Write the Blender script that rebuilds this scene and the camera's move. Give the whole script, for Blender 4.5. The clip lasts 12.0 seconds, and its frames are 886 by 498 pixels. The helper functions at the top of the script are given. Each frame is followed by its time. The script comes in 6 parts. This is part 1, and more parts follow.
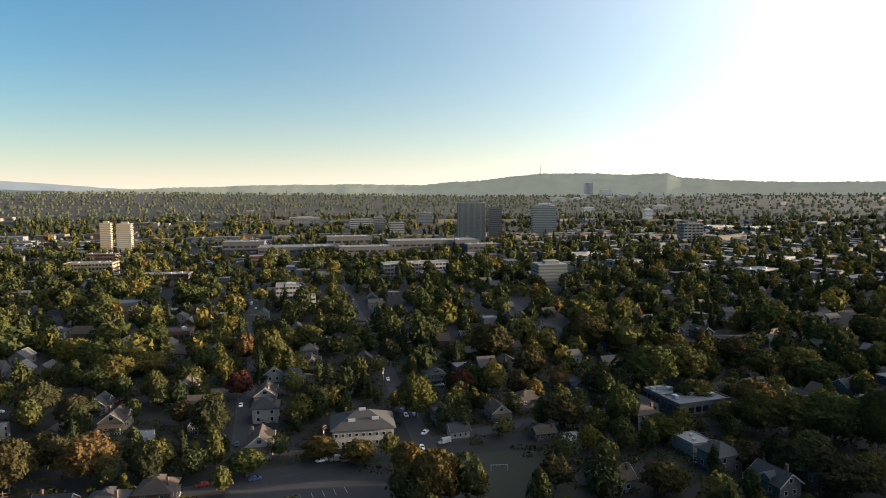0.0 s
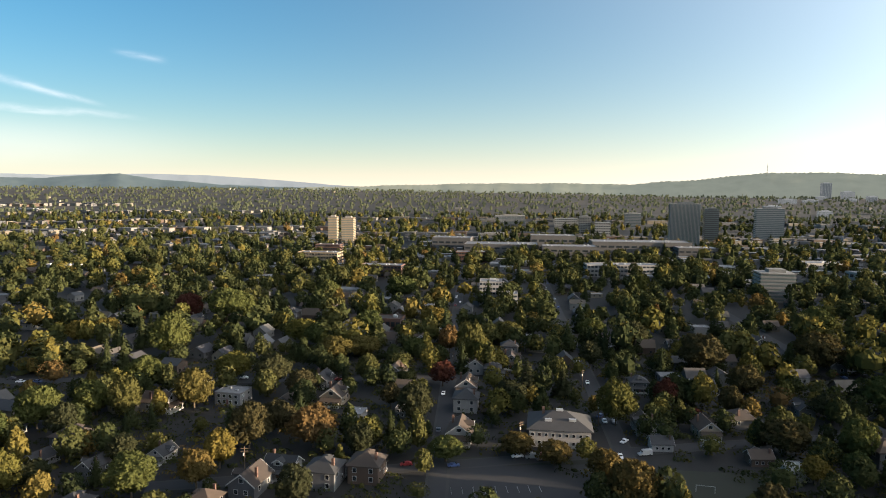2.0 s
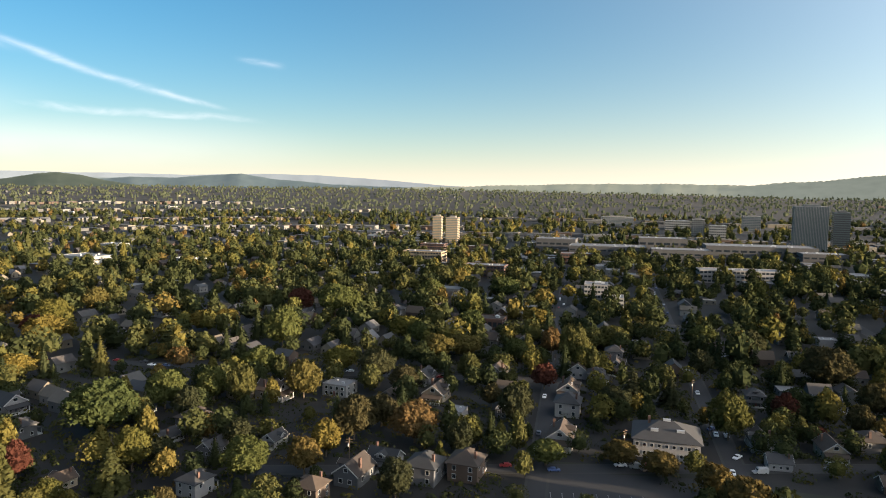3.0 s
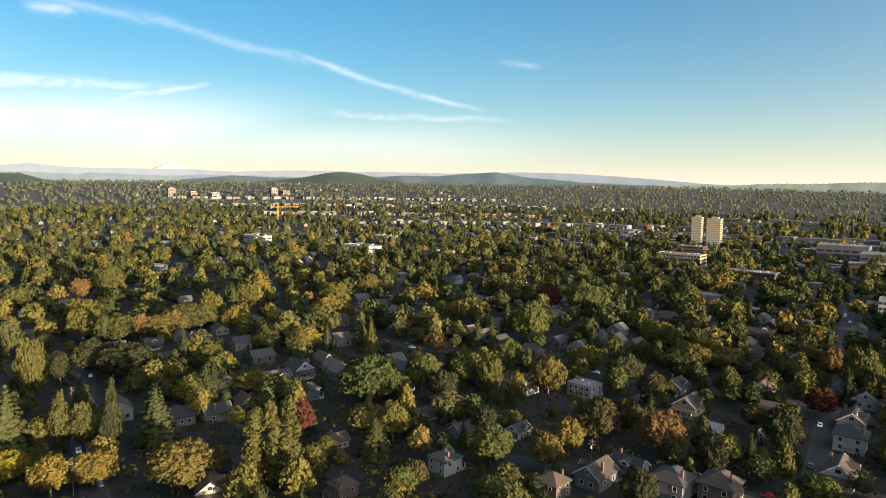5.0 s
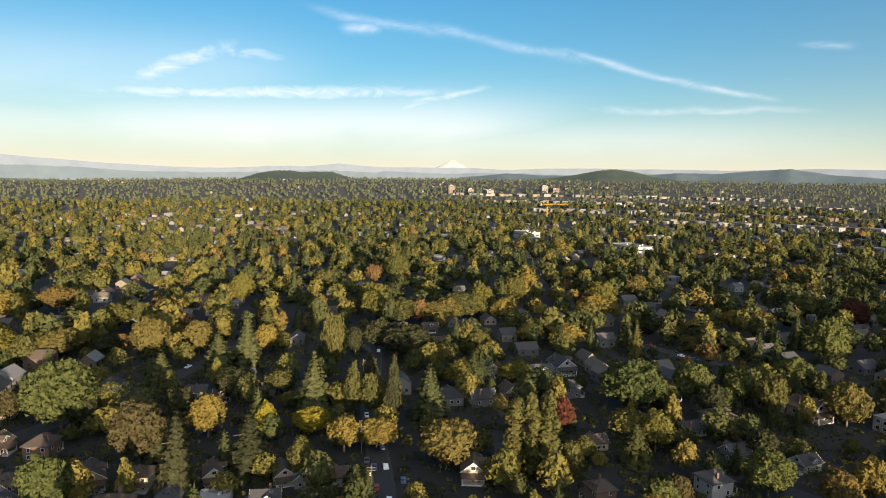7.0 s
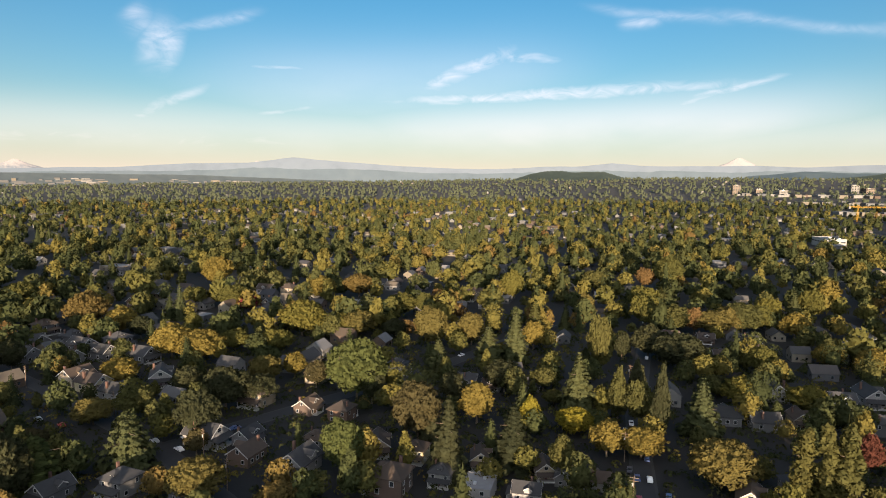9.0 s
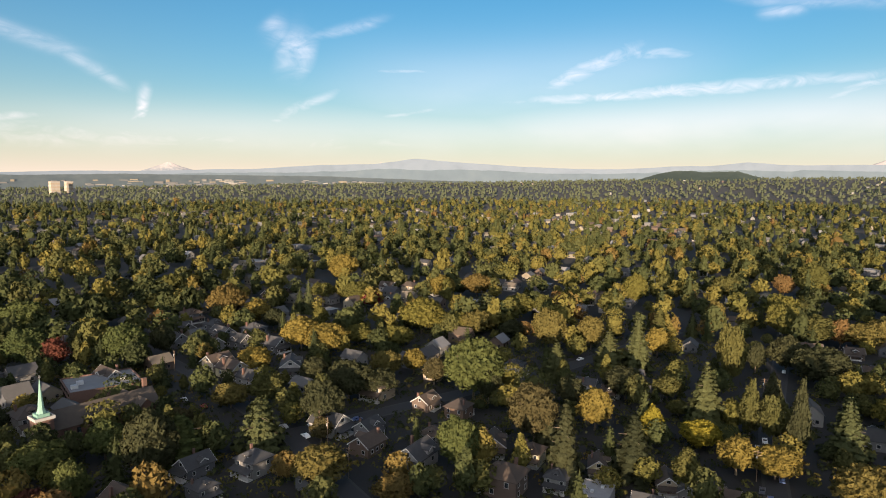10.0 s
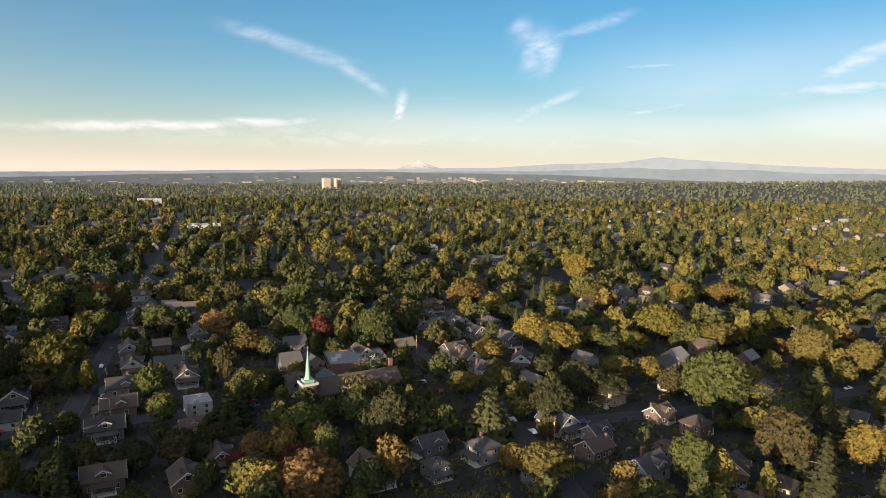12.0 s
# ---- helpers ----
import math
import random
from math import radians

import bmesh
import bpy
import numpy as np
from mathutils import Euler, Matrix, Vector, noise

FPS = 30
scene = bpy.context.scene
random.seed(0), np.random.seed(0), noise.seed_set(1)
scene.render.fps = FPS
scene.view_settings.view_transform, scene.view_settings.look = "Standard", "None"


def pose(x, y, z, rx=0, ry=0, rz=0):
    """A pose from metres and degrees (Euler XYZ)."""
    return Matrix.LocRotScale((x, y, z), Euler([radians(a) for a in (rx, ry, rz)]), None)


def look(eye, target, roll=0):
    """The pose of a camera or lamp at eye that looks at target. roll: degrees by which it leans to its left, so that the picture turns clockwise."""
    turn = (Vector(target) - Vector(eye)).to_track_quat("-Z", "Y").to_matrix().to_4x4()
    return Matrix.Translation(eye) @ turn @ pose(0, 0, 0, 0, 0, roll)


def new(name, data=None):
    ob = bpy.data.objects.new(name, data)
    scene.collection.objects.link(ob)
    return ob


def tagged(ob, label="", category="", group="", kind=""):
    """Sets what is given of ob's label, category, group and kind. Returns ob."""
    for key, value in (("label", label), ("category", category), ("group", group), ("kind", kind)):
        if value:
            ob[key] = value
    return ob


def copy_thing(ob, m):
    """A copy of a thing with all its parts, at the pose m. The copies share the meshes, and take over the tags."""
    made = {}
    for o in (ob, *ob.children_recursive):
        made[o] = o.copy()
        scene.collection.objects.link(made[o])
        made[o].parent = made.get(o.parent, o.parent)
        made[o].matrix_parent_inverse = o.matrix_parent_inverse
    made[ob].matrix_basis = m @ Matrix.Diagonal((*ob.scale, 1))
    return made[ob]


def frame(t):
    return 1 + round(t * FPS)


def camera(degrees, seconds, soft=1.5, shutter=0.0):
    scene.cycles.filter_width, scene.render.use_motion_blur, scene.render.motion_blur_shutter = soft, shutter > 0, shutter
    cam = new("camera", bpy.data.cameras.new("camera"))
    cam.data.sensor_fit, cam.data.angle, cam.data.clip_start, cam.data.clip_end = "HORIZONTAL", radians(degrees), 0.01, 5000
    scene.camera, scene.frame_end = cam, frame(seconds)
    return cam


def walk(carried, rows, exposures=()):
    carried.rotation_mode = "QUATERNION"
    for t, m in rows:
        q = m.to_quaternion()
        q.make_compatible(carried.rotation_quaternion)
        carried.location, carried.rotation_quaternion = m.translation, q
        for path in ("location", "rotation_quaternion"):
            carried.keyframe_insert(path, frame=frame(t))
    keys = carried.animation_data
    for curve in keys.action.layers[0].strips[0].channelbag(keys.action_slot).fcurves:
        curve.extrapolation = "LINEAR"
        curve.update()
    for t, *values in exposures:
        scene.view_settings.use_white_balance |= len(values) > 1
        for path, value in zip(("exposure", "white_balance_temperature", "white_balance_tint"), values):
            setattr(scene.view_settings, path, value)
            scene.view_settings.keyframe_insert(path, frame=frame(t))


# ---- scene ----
# ------------------------------------------------------------ camera
cam = camera(68.0, 12.0, soft=1.0)
EYE = 100.0
PATH = [
    (0.0, 175.06, -4.77, -0.33),
    (0.5, 170.50, -4.73, -0.07),
    (1.0, 166.01, -4.79, 0.17),
    (1.5, 161.74, -4.82, 0.38),
    (2.0, 157.40, -4.87, 0.34),
    (2.5, 153.28, -4.88, 0.50),
    (4.5, 131.70, -5.21, 0.78),
    (5.0, 126.74, -5.36, 0.90),
    (5.5, 121.10, -5.54, 1.00),
    (6.0, 116.03, -5.57, 1.10),
    (6.5, 110.13, -5.73, 1.05),
    (7.0, 103.65, -5.94, 1.07),
    (9.0, 80.38, -6.26, 0.66),
    (9.5, 74.92, -6.23, 0.64),
    (10.0, 69.97, -6.31, 0.50),
    (10.5, 64.99, -6.37, 0.50),
    (11.0, 59.45, -6.37, 0.71),
    (11.5, 54.27, -6.44, 0.86),
    (12.0, 49.53, -6.64, 0.82),
]
walk(cam, [(t, look((0, 0, EYE), (math.sin(radians(b)) * math.cos(radians(p)), math.cos(radians(b)) * math.cos(radians(p)), EYE + math.sin(radians(p))), r)) for t, b, p, r in PATH],
     exposures=[(0.0, 2.05, 6200, 16), (2.5, 2.15, 6200, 16), (4.5, 2.13, 6200, 16), (6.5, 2.0, 6200, 16), (9.0, 1.8, 6200, 19), (12.0, 1.86, 6200, 20)])

# ------------------------------------------------------------ world and sun
SUN_BEARING, SUN_HEIGHT = 262.0, 5.4


def node(tree, kind, **values):
    n = tree.nodes.new(kind)
    for key, value in values.items():
        if key == "op":
            n.operation = value
        else:
            n.inputs[int(key[1:])].default_value = value
    return n


def chain(tree, op, a, b=None):
    """A Math node on sockets or numbers."""
    n = tree.nodes.new("ShaderNodeMath")
    n.operation = op
    for i, v in enumerate((a, b)):
        if v is None:
            continue
        if isinstance(v, (int, float)):
            n.inputs[i].default_value = v
        else:
            tree.links.new(v, n.inputs[i])
    return n.outputs[0]


world = bpy.data.worlds.new("world")
scene.world = world
world.use_nodes = True
wt = world.node_tree
wt.nodes.clear()
sky = wt.nodes.new("ShaderNodeTexSky")
sky.sky_type = "NISHITA"
sky.sun_disc = False
sky.sun_elevation = radians(SUN_HEIGHT)
sky.sun_rotation = radians(SUN_BEARING)
sky.altitude = 100
sky.air_density = 1.0
sky.dust_density = 0.4
sky.ozone_density = 3.2
coords = wt.nodes.new("ShaderNodeTexCoord")
split = wt.nodes.new("ShaderNodeSeparateXYZ")
wt.links.new(coords.outputs["Generated"], split.inputs[0])
RAD = 57.29578
AZ = chain(wt, "MULTIPLY", chain(wt, "ARCTAN2", split.outputs[0], split.outputs[1]), RAD)
EL = chain(wt, "MULTIPLY", chain(wt, "ARCSINE", split.outputs[2]), RAD)
spread = wt.nodes.new("ShaderNodeCombineXYZ")
wt.links.new(AZ, spread.inputs[0])
wt.links.new(chain(wt, "MULTIPLY", EL, 2.6), spread.inputs[1])
wisps = node(wt, "ShaderNodeTexNoise", i2=0.32, i3=7.0, i4=0.6, i8=1.2)
wt.links.new(spread.outputs[0], wisps.inputs["Vector"])
warp = node(wt, "ShaderNodeTexNoise", i2=0.12, i3=3.0, i4=0.5)
wt.links.new(spread.outputs[0], warp.inputs["Vector"])
SHIFT = chain(wt, "MULTIPLY", chain(wt, "SUBTRACT", warp.outputs[0], 0.5), 1.3)


def streak(az, el, length, width, tilt, amount):
    """One cirrus streak: bearing, height, half length, half width and tilt in degrees."""
    dx = chain(wt, "SUBTRACT", AZ, az)
    dy = chain(wt, "ADD", chain(wt, "SUBTRACT", EL, el), SHIFT)
    c, s = math.cos(radians(tilt)), math.sin(radians(tilt))
    u = chain(wt, "DIVIDE", chain(wt, "ADD", chain(wt, "MULTIPLY", dx, c), chain(wt, "MULTIPLY", dy, s)), length)
    v = chain(wt, "DIVIDE", chain(wt, "SUBTRACT", chain(wt, "MULTIPLY", dy, c), chain(wt, "MULTIPLY", dx, s)), width)
    q = chain(wt, "ADD", chain(wt, "POWER", chain(wt, "ABSOLUTE", u), 4.0), chain(wt, "MULTIPLY", v, v))
    g = chain(wt, "EXPONENT", chain(wt, "MULTIPLY", q, -1.0))
    return chain(wt, "MULTIPLY", g, amount)


STREAKS = [(98, 13.0, 5, 0.35, -9, 0.3), (108, 11.5, 7, 0.34, -11, 0.28), (119.5, 9.2, 6, 0.22, -14.5, 0.38), (127, 7.2, 3, 0.22, -14, 0.4), (124, 5.9, 8, 0.3, -2, 0.35), (133, 10.4, 1.6, 0.25, -8, 0.25),
           (90, 6.9, 15, 0.42, 2, 0.75), (103, 6.9, 4, 0.3, 14, 0.6), (82, 8.8, 4.4, 0.7, 24, 0.75), (87.3, 10.0, 2.6, 0.4, -3, 0.55),
           (57.6, 10.0, 1.4, 1.5, -20, 0.55), (56.0, 11.6, 1.0, 0.9, -50, 0.42), (61.5, 11.9, 3.4, 0.4, 16, 0.32), (36.5, 10.2, 5, 0.45, -14, 0.38), (42.3, 8.0, 2.6, 0.45, -34, 0.4), (45.7, 5.4, 1.5, 0.42, 80, 0.8), (45.3, 4.6, 0.8, 0.45, 55, 0.5),
           (57.5, 5.3, 4, 0.5, 28, 0.5), (67, 5.4, 2.6, 0.25, 10, 0.5), (66.4, 8.6, 2.4, 0.2, 2, 0.4), (28, 3.5, 11, 0.35, 3, 0.8), (50, 2.9, 26, 0.9, 0, 0.4),
           (96.4, 12.6, 1.5, 0.4, 0, 0.5), (196.5, 12.0, 1.6, 0.35, -25, 0.5)]
total = None
for st in STREAKS:
    one = streak(*st)
    total = one if total is None else chain(wt, "MAXIMUM", total, one)
texture = chain(wt, "MULTIPLY", chain(wt, "SUBTRACT", wisps.outputs[0], 0.2), 1.9)
# thin even veils of high cloud below the streaks
veil = None
for st in ((92, 4.4, 20, 2.2, 2, 0.46), (62, 3.6, 26, 1.9, 0, 0.3), (112, 3.4, 22, 1.8, 0, 0.26), (76, 7.6, 15, 3.2, 2, 0.22)):
    one = streak(*st)
    veil = one if veil is None else chain(wt, "MAXIMUM", veil, one)
veil = chain(wt, "MULTIPLY", veil, chain(wt, "ADD", chain(wt, "MULTIPLY", warp.outputs[0], 0.7), 0.6))
mask = chain(wt, "MINIMUM", chain(wt, "MAXIMUM", chain(wt, "MULTIPLY", total, texture), veil), 1.0)
cloudy = node(wt, "ShaderNodeMix")
cloudy.data_type = "RGBA"
wt.links.new(mask, cloudy.inputs[0])
clear_air = wt.nodes.new("ShaderNodeVectorMath")
clear_air.operation = "MULTIPLY"
clear_air.inputs[1].default_value = (0.51, 1.12, 1.11)
wt.links.new(sky.outputs[0], clear_air.inputs[0])
wt.links.new(clear_air.outputs[0], cloudy.inputs[6])
cloudy.inputs[7].default_value = (7.2, 7.0, 6.9, 1)
# pale evening haze low in the sky
low = chain(wt, "MULTIPLY", chain(wt, "EXPONENT", chain(wt, "MULTIPLY", chain(wt, "ABSOLUTE", EL), -0.23)), 0.78)
hazy = wt.nodes.new("ShaderNodeMix")
hazy.data_type = "RGBA"
wt.links.new(low, hazy.inputs[0])
wt.links.new(cloudy.outputs[2], hazy.inputs[6])
hazy.inputs[7].default_value = (7.0, 5.6, 4.2, 1)
# the bright hazy sky round the low sun
dot = wt.nodes.new("ShaderNodeVectorMath")
dot.operation = "DOT_PRODUCT"
wt.links.new(coords.outputs["Generated"], dot.inputs[0])
ab, ah = radians(SUN_BEARING), radians(SUN_HEIGHT + 5.5)
dot.inputs[1].default_value = (math.sin(ab) * math.cos(ah), math.cos(ab) * math.cos(ah), math.sin(ah))
away = chain(wt, "MULTIPLY", chain(wt, "ARCCOSINE", dot.outputs["Value"]), RAD)
shine = chain(wt, "MINIMUM", chain(wt, "MULTIPLY", chain(wt, "EXPONENT", chain(wt, "MULTIPLY", away, -1 / 18.5)), 110.0), 10.0)
glare = wt.nodes.new("ShaderNodeVectorMath")
glare.operation = "ADD"
warm_white = wt.nodes.new("ShaderNodeCombineXYZ")
for k, v in enumerate((1.0, 0.93, 0.80)):
    wt.links.new(chain(wt, "MULTIPLY", shine, v), warm_white.inputs[k])
wt.links.new(hazy.outputs[2], glare.inputs[0])
wt.links.new(warm_white.outputs[0], glare.inputs[1])
back = wt.nodes.new("ShaderNodeBackground")
back.inputs[1].default_value = 0.05
wt.links.new(glare.outputs[0], back.inputs[0])
wout = wt.nodes.new("ShaderNodeOutputWorld")
wt.links.new(back.outputs[0], wout.inputs[0])

sun_data = bpy.data.lights.new("sun", "SUN")
sun_data.energy = 5.0
sun_data.angle = radians(0.6)
sun_data.color = (1.0, 0.78, 0.50)
sun = new("sun", sun_data)
sb, sh = radians(SUN_BEARING), radians(SUN_HEIGHT)
sun.matrix_world = look((math.sin(sb) * math.cos(sh) * 400, math.cos(sb) * math.cos(sh) * 400, 100 + 400 * math.sin(sh)), (0, 0, 100))


# ------------------------------------------------------------ materials
def material(name, rough=0.8, metal=0.0):
    m = bpy.data.materials.new(name)
    m.use_nodes = True
    b = m.node_tree.nodes["Principled BSDF"]
    b.inputs["Roughness"].default_value = rough
    b.inputs["Metallic"].default_value = metal
    return m, m.node_tree, b


def ramp(tree, fac, colours, step=False):
    r = tree.nodes.new("ShaderNodeValToRGB")
    r.color_ramp.interpolation = "CONSTANT" if step else "LINEAR"
    while len(r.color_ramp.elements) < len(colours):
        r.color_ramp.elements.new(0.5)
    for i, c in enumerate(colours):
        e = r.color_ramp.elements[i]
        e.position = i / len(colours) if step else i / max(1, len(colours) - 1)
        e.color = (*c, 1)
    tree.links.new(fac, r.inputs[0])
    return r.outputs[0]


def grain(tree, scale, detail=4.0):
    co = tree.nodes.new("ShaderNodeTexCoord")
    n = node(tree, "ShaderNodeTexNoise", i2=scale, i3=detail)
    tree.links.new(co.outputs["Object"], n.inputs["Vector"])
    return n.outputs[0]


def tinted(tree, colour, fac, low, high):
    """Multiplies a colour socket by a grey that runs with fac."""
    g = ramp(tree, fac, [(low,) * 3, (high,) * 3])
    mix = tree.nodes.new("ShaderNodeMix")
    mix.data_type, mix.blend_type = "RGBA", "MULTIPLY"
    mix.inputs[0].default_value = 1.0
    tree.links.new(colour, mix.inputs[6])
    tree.links.new(g, mix.inputs[7])
    return mix.outputs[2]


def chance(tree):
    return tree.nodes.new("ShaderNodeObjectInfo").outputs["Random"]


def surface(name, colours, rough=0.8, scale=0.8, low=0.75, high=1.15, bump=0.0, step=False, metal=0.0):
    """A material that takes one of several colours by the object, with grain and wear at two scales."""
    m, t, b = material(name, rough, metal)
    col = ramp(t, chance(t), colours, step) if len(colours) > 1 else None
    if col is None:
        rgb = t.nodes.new("ShaderNodeRGB")
        rgb.outputs[0].default_value = (*colours[0], 1)
        col = rgb.outputs[0]
    col = tinted(t, col, grain(t, scale), low, high)
    col = tinted(t, col, grain(t, scale * 9), 0.85, 1.12)
    t.links.new(col, b.inputs["Base Color"])
    if bump:
        bm_ = node(t, "ShaderNodeBump", i0=bump)
        t.links.new(grain(t, scale * 14), bm_.inputs["Height"])
        t.links.new(bm_.outputs[0], b.inputs["Normal"])
    return m


def leaves(name, colours, stuff=False):
    """Foliage: colour by the tree, lighter and darker leaves, light shining through."""
    m, t, b = material(name, 0.7)
    t.nodes.remove(b)
    if stuff:
        at = t.nodes.new("ShaderNodeAttribute")
        at.attribute_name = "tint"
        fac = at.outputs["Fac"]
    else:
        fac = chance(t)
    col = ramp(t, fac, colours)
    geo = t.nodes.new("ShaderNodeNewGeometry")
    col = tinted(t, col, geo.outputs["Random Per Island"], 0.90, 1.10)
    col = tinted(t, col, grain(t, 0.35, 2.0), 0.78, 1.2)
    d = t.nodes.new("ShaderNodeBsdfDiffuse")
    l = t.nodes.new("ShaderNodeBsdfTranslucent")
    t.links.new(col, d.inputs[0])
    t.links.new(col, l.inputs[0])
    mix = t.nodes.new("ShaderNodeMixShader")
    mix.inputs[0].default_value = 0.15
    t.links.new(d.outputs[0], mix.inputs[1])
    t.links.new(l.outputs[0], mix.inputs[2])
    t.links.new(mix.outputs[0], t.nodes["Material Output"].inputs[0])
    return m


LEAF = {
    "g": leaves("leaves_green", [(0.036, 0.046, 0.017), (0.056, 0.062, 0.020)]),
    "l": leaves("leaves_yellow_green", [(0.054, 0.054, 0.017), (0.079, 0.072, 0.018)]),
    "m": leaves("leaves_olive", [(0.042, 0.045, 0.017), (0.063, 0.059, 0.019)]),
    "y": leaves("leaves_yellow", [(0.091, 0.072, 0.019), (0.119, 0.092, 0.023)]),
    "o": leaves("leaves_orange", [(0.084, 0.055, 0.023), (0.104, 0.064, 0.026)]),
    "w": leaves("leaves_tan", [(0.067, 0.058, 0.019), (0.084, 0.069, 0.022)]),
    "n": leaves("leaves_brown", [(0.036, 0.033, 0.017), (0.050, 0.042, 0.018)]),
    "b": leaves("leaves_russet", [(0.062, 0.048, 0.018), (0.083, 0.060, 0.020)]),
    "x": leaves("leaves_dark_red", [(0.046, 0.020, 0.015), (0.066, 0.025, 0.017)]),
    "q": leaves("leaves_crimson", [(0.090, 0.020, 0.022), (0.112, 0.024, 0.026)]),
    "z": leaves("leaves_lime", [(0.093, 0.086, 0.013), (0.119, 0.099, 0.014)]),
    "c": leaves("needles", [(0.042, 0.049, 0.022), (0.062, 0.065, 0.026)]),
    "d": leaves("leaves_dark_green", [(0.024, 0.027, 0.014), (0.036, 0.037, 0.018)]),
}
LEAF_WORD = {"g": "green", "l": "yellow-green", "m": "olive-green", "y": "golden yellow", "o": "orange", "w": "tan and gold", "n": "brownish",
             "b": "russet", "x": "dark red", "q": "crimson", "z": "bright lime", "c": "deep green", "d": "dark green"}
far_leaves = leaves("far_leaves", [(0.021, 0.027, 0.013), (0.031, 0.036, 0.015), (0.040, 0.047, 0.019), (0.053, 0.054, 0.020), (0.073, 0.070, 0.020), (0.099, 0.084, 0.023), (0.101, 0.075, 0.023), (0.086, 0.054, 0.022)], True)
bark = surface("bark", [(0.10, 0.075, 0.05)], 0.9, 3.0, bump=0.4)

WALLS = {
    "w": surface("white_siding", [(0.233, 0.224, 0.217), (0.172, 0.168, 0.165)], 0.7, 0.6),
    "e": surface("grey_siding", [(0.094, 0.092, 0.097), (0.056, 0.059, 0.064), (0.120, 0.117, 0.112)], 0.75, 0.6),
    "t": surface("cream_siding", [(0.233, 0.191, 0.135), (0.195, 0.154, 0.105)], 0.75, 0.6),
    "b": surface("brown_siding", [(0.083, 0.048, 0.030), (0.064, 0.045, 0.034)], 0.75, 0.6),
    "y": surface("pale_yellow_siding", [(0.269, 0.228, 0.135)], 0.75, 0.6),
}
WALL_WORD = {"w": "white-painted", "e": "grey-painted", "t": "cream-painted", "b": "brown wooden", "y": "pale yellow"}
ROOFS = {
    "grey": surface("grey_shingles", [(0.023, 0.024, 0.026), (0.035, 0.035, 0.037), (0.016, 0.017, 0.018)], 0.85, 0.5, 0.65, 1.25, 0.3),
    "brown": surface("brown_shingles", [(0.041, 0.028, 0.019), (0.056, 0.039, 0.027), (0.031, 0.023, 0.018)], 0.85, 0.5, 0.65, 1.25, 0.3),
    "flat": surface("pale_membrane_roof", [(0.133, 0.137, 0.144), (0.180, 0.184, 0.188)], 0.7, 0.25, 0.6, 1.15),
}
trim = surface("white_trim", [(0.332, 0.328, 0.314)], 0.6, 1.0)
brick = surface("brick_red", [(0.071, 0.037, 0.027), (0.089, 0.049, 0.035)], 0.85, 1.5, 0.7, 1.2, 0.2)
door_paint = surface("door_paint", [(0.144, 0.036, 0.022), (0.043, 0.072, 0.101), (0.086, 0.058, 0.036)], 0.5, 1.0)
concrete = surface("concrete", [(0.170, 0.166, 0.156)], 0.85, 0.15, 0.7, 1.15, 0.1)
hospital_tan = surface("tan_hospital_panels", [(0.125, 0.095, 0.068)], 0.8, 0.1, 0.8, 1.1)
hospital_pale = surface("pale_hospital_panels", [(0.15, 0.14, 0.125)], 0.8, 0.1, 0.8, 1.1)
# mall concrete kept dark to carry the shade on its fronts
mall_wall = surface("shaded_mall_concrete", [(0.060, 0.060, 0.062), (0.076, 0.074, 0.072), (0.052, 0.053, 0.056)], 0.85, 0.12, 0.7, 1.15)
pale_concrete = surface("pale_concrete", [(0.25, 0.245, 0.23)], 0.85, 0.12, 0.75, 1.1)
tan_panel = surface("tan_panels", [(0.236, 0.177, 0.112)], 0.8, 0.1, 0.8, 1.1)
dark_metal = surface("dark_metal", [(0.043, 0.043, 0.047)], 0.5, 0.5, metal=0.3)
copper = surface("green_copper", [(0.122, 0.223, 0.180)], 0.55, 0.8, 0.7, 1.2)
asphalt = surface("asphalt", [(0.019, 0.019, 0.020)], 0.9, 0.05, 0.7, 1.4)
pale_paving = surface("paving", [(0.030, 0.029, 0.027)], 0.9, 0.1, 0.7, 1.2)
lawn = surface("lawn", [(0.017, 0.019, 0.009)], 0.95, 0.06, 0.6, 1.3)
wood_pole = surface("pole_wood", [(0.115, 0.079, 0.050)], 0.9, 2.0)
crane_paint = surface("crane_yellow", [(0.46, 0.25, 0.03)], 0.5, 1.0)
steel = surface("galvanised_steel", [(0.5, 0.5, 0.5)], 0.45, 0.5, metal=0.6)
car_paint = surface("car_paint", [(0.70, 0.70, 0.70), (0.06, 0.06, 0.07), (0.35, 0.36, 0.38), (0.25, 0.03, 0.03), (0.05, 0.08, 0.18), (0.72, 0.72, 0.70)], 0.3, 0.5, 0.95, 1.05, step=True)
rubber = surface("rubber", [(0.02, 0.02, 0.02)], 0.9, 1.0)

glass, gt, gb = material("window_glass", 0.06)
gb.inputs["Base Color"].default_value = (0.02, 0.026, 0.032, 1)
gb.inputs["Specular IOR Level"].default_value = 0.9
tower_glass, tt, tb = material("tower_glass", 0.12)
tb.inputs["Base Color"].default_value = (0.11, 0.13, 0.13, 1)
tb.inputs["Specular IOR Level"].default_value = 0.9

# ground: gardens, soil and paving in patches, near black to carry tree shade
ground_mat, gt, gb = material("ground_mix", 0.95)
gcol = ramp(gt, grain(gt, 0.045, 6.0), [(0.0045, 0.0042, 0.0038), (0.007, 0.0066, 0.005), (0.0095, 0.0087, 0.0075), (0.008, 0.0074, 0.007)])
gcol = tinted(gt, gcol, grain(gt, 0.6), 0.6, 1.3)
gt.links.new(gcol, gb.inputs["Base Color"])


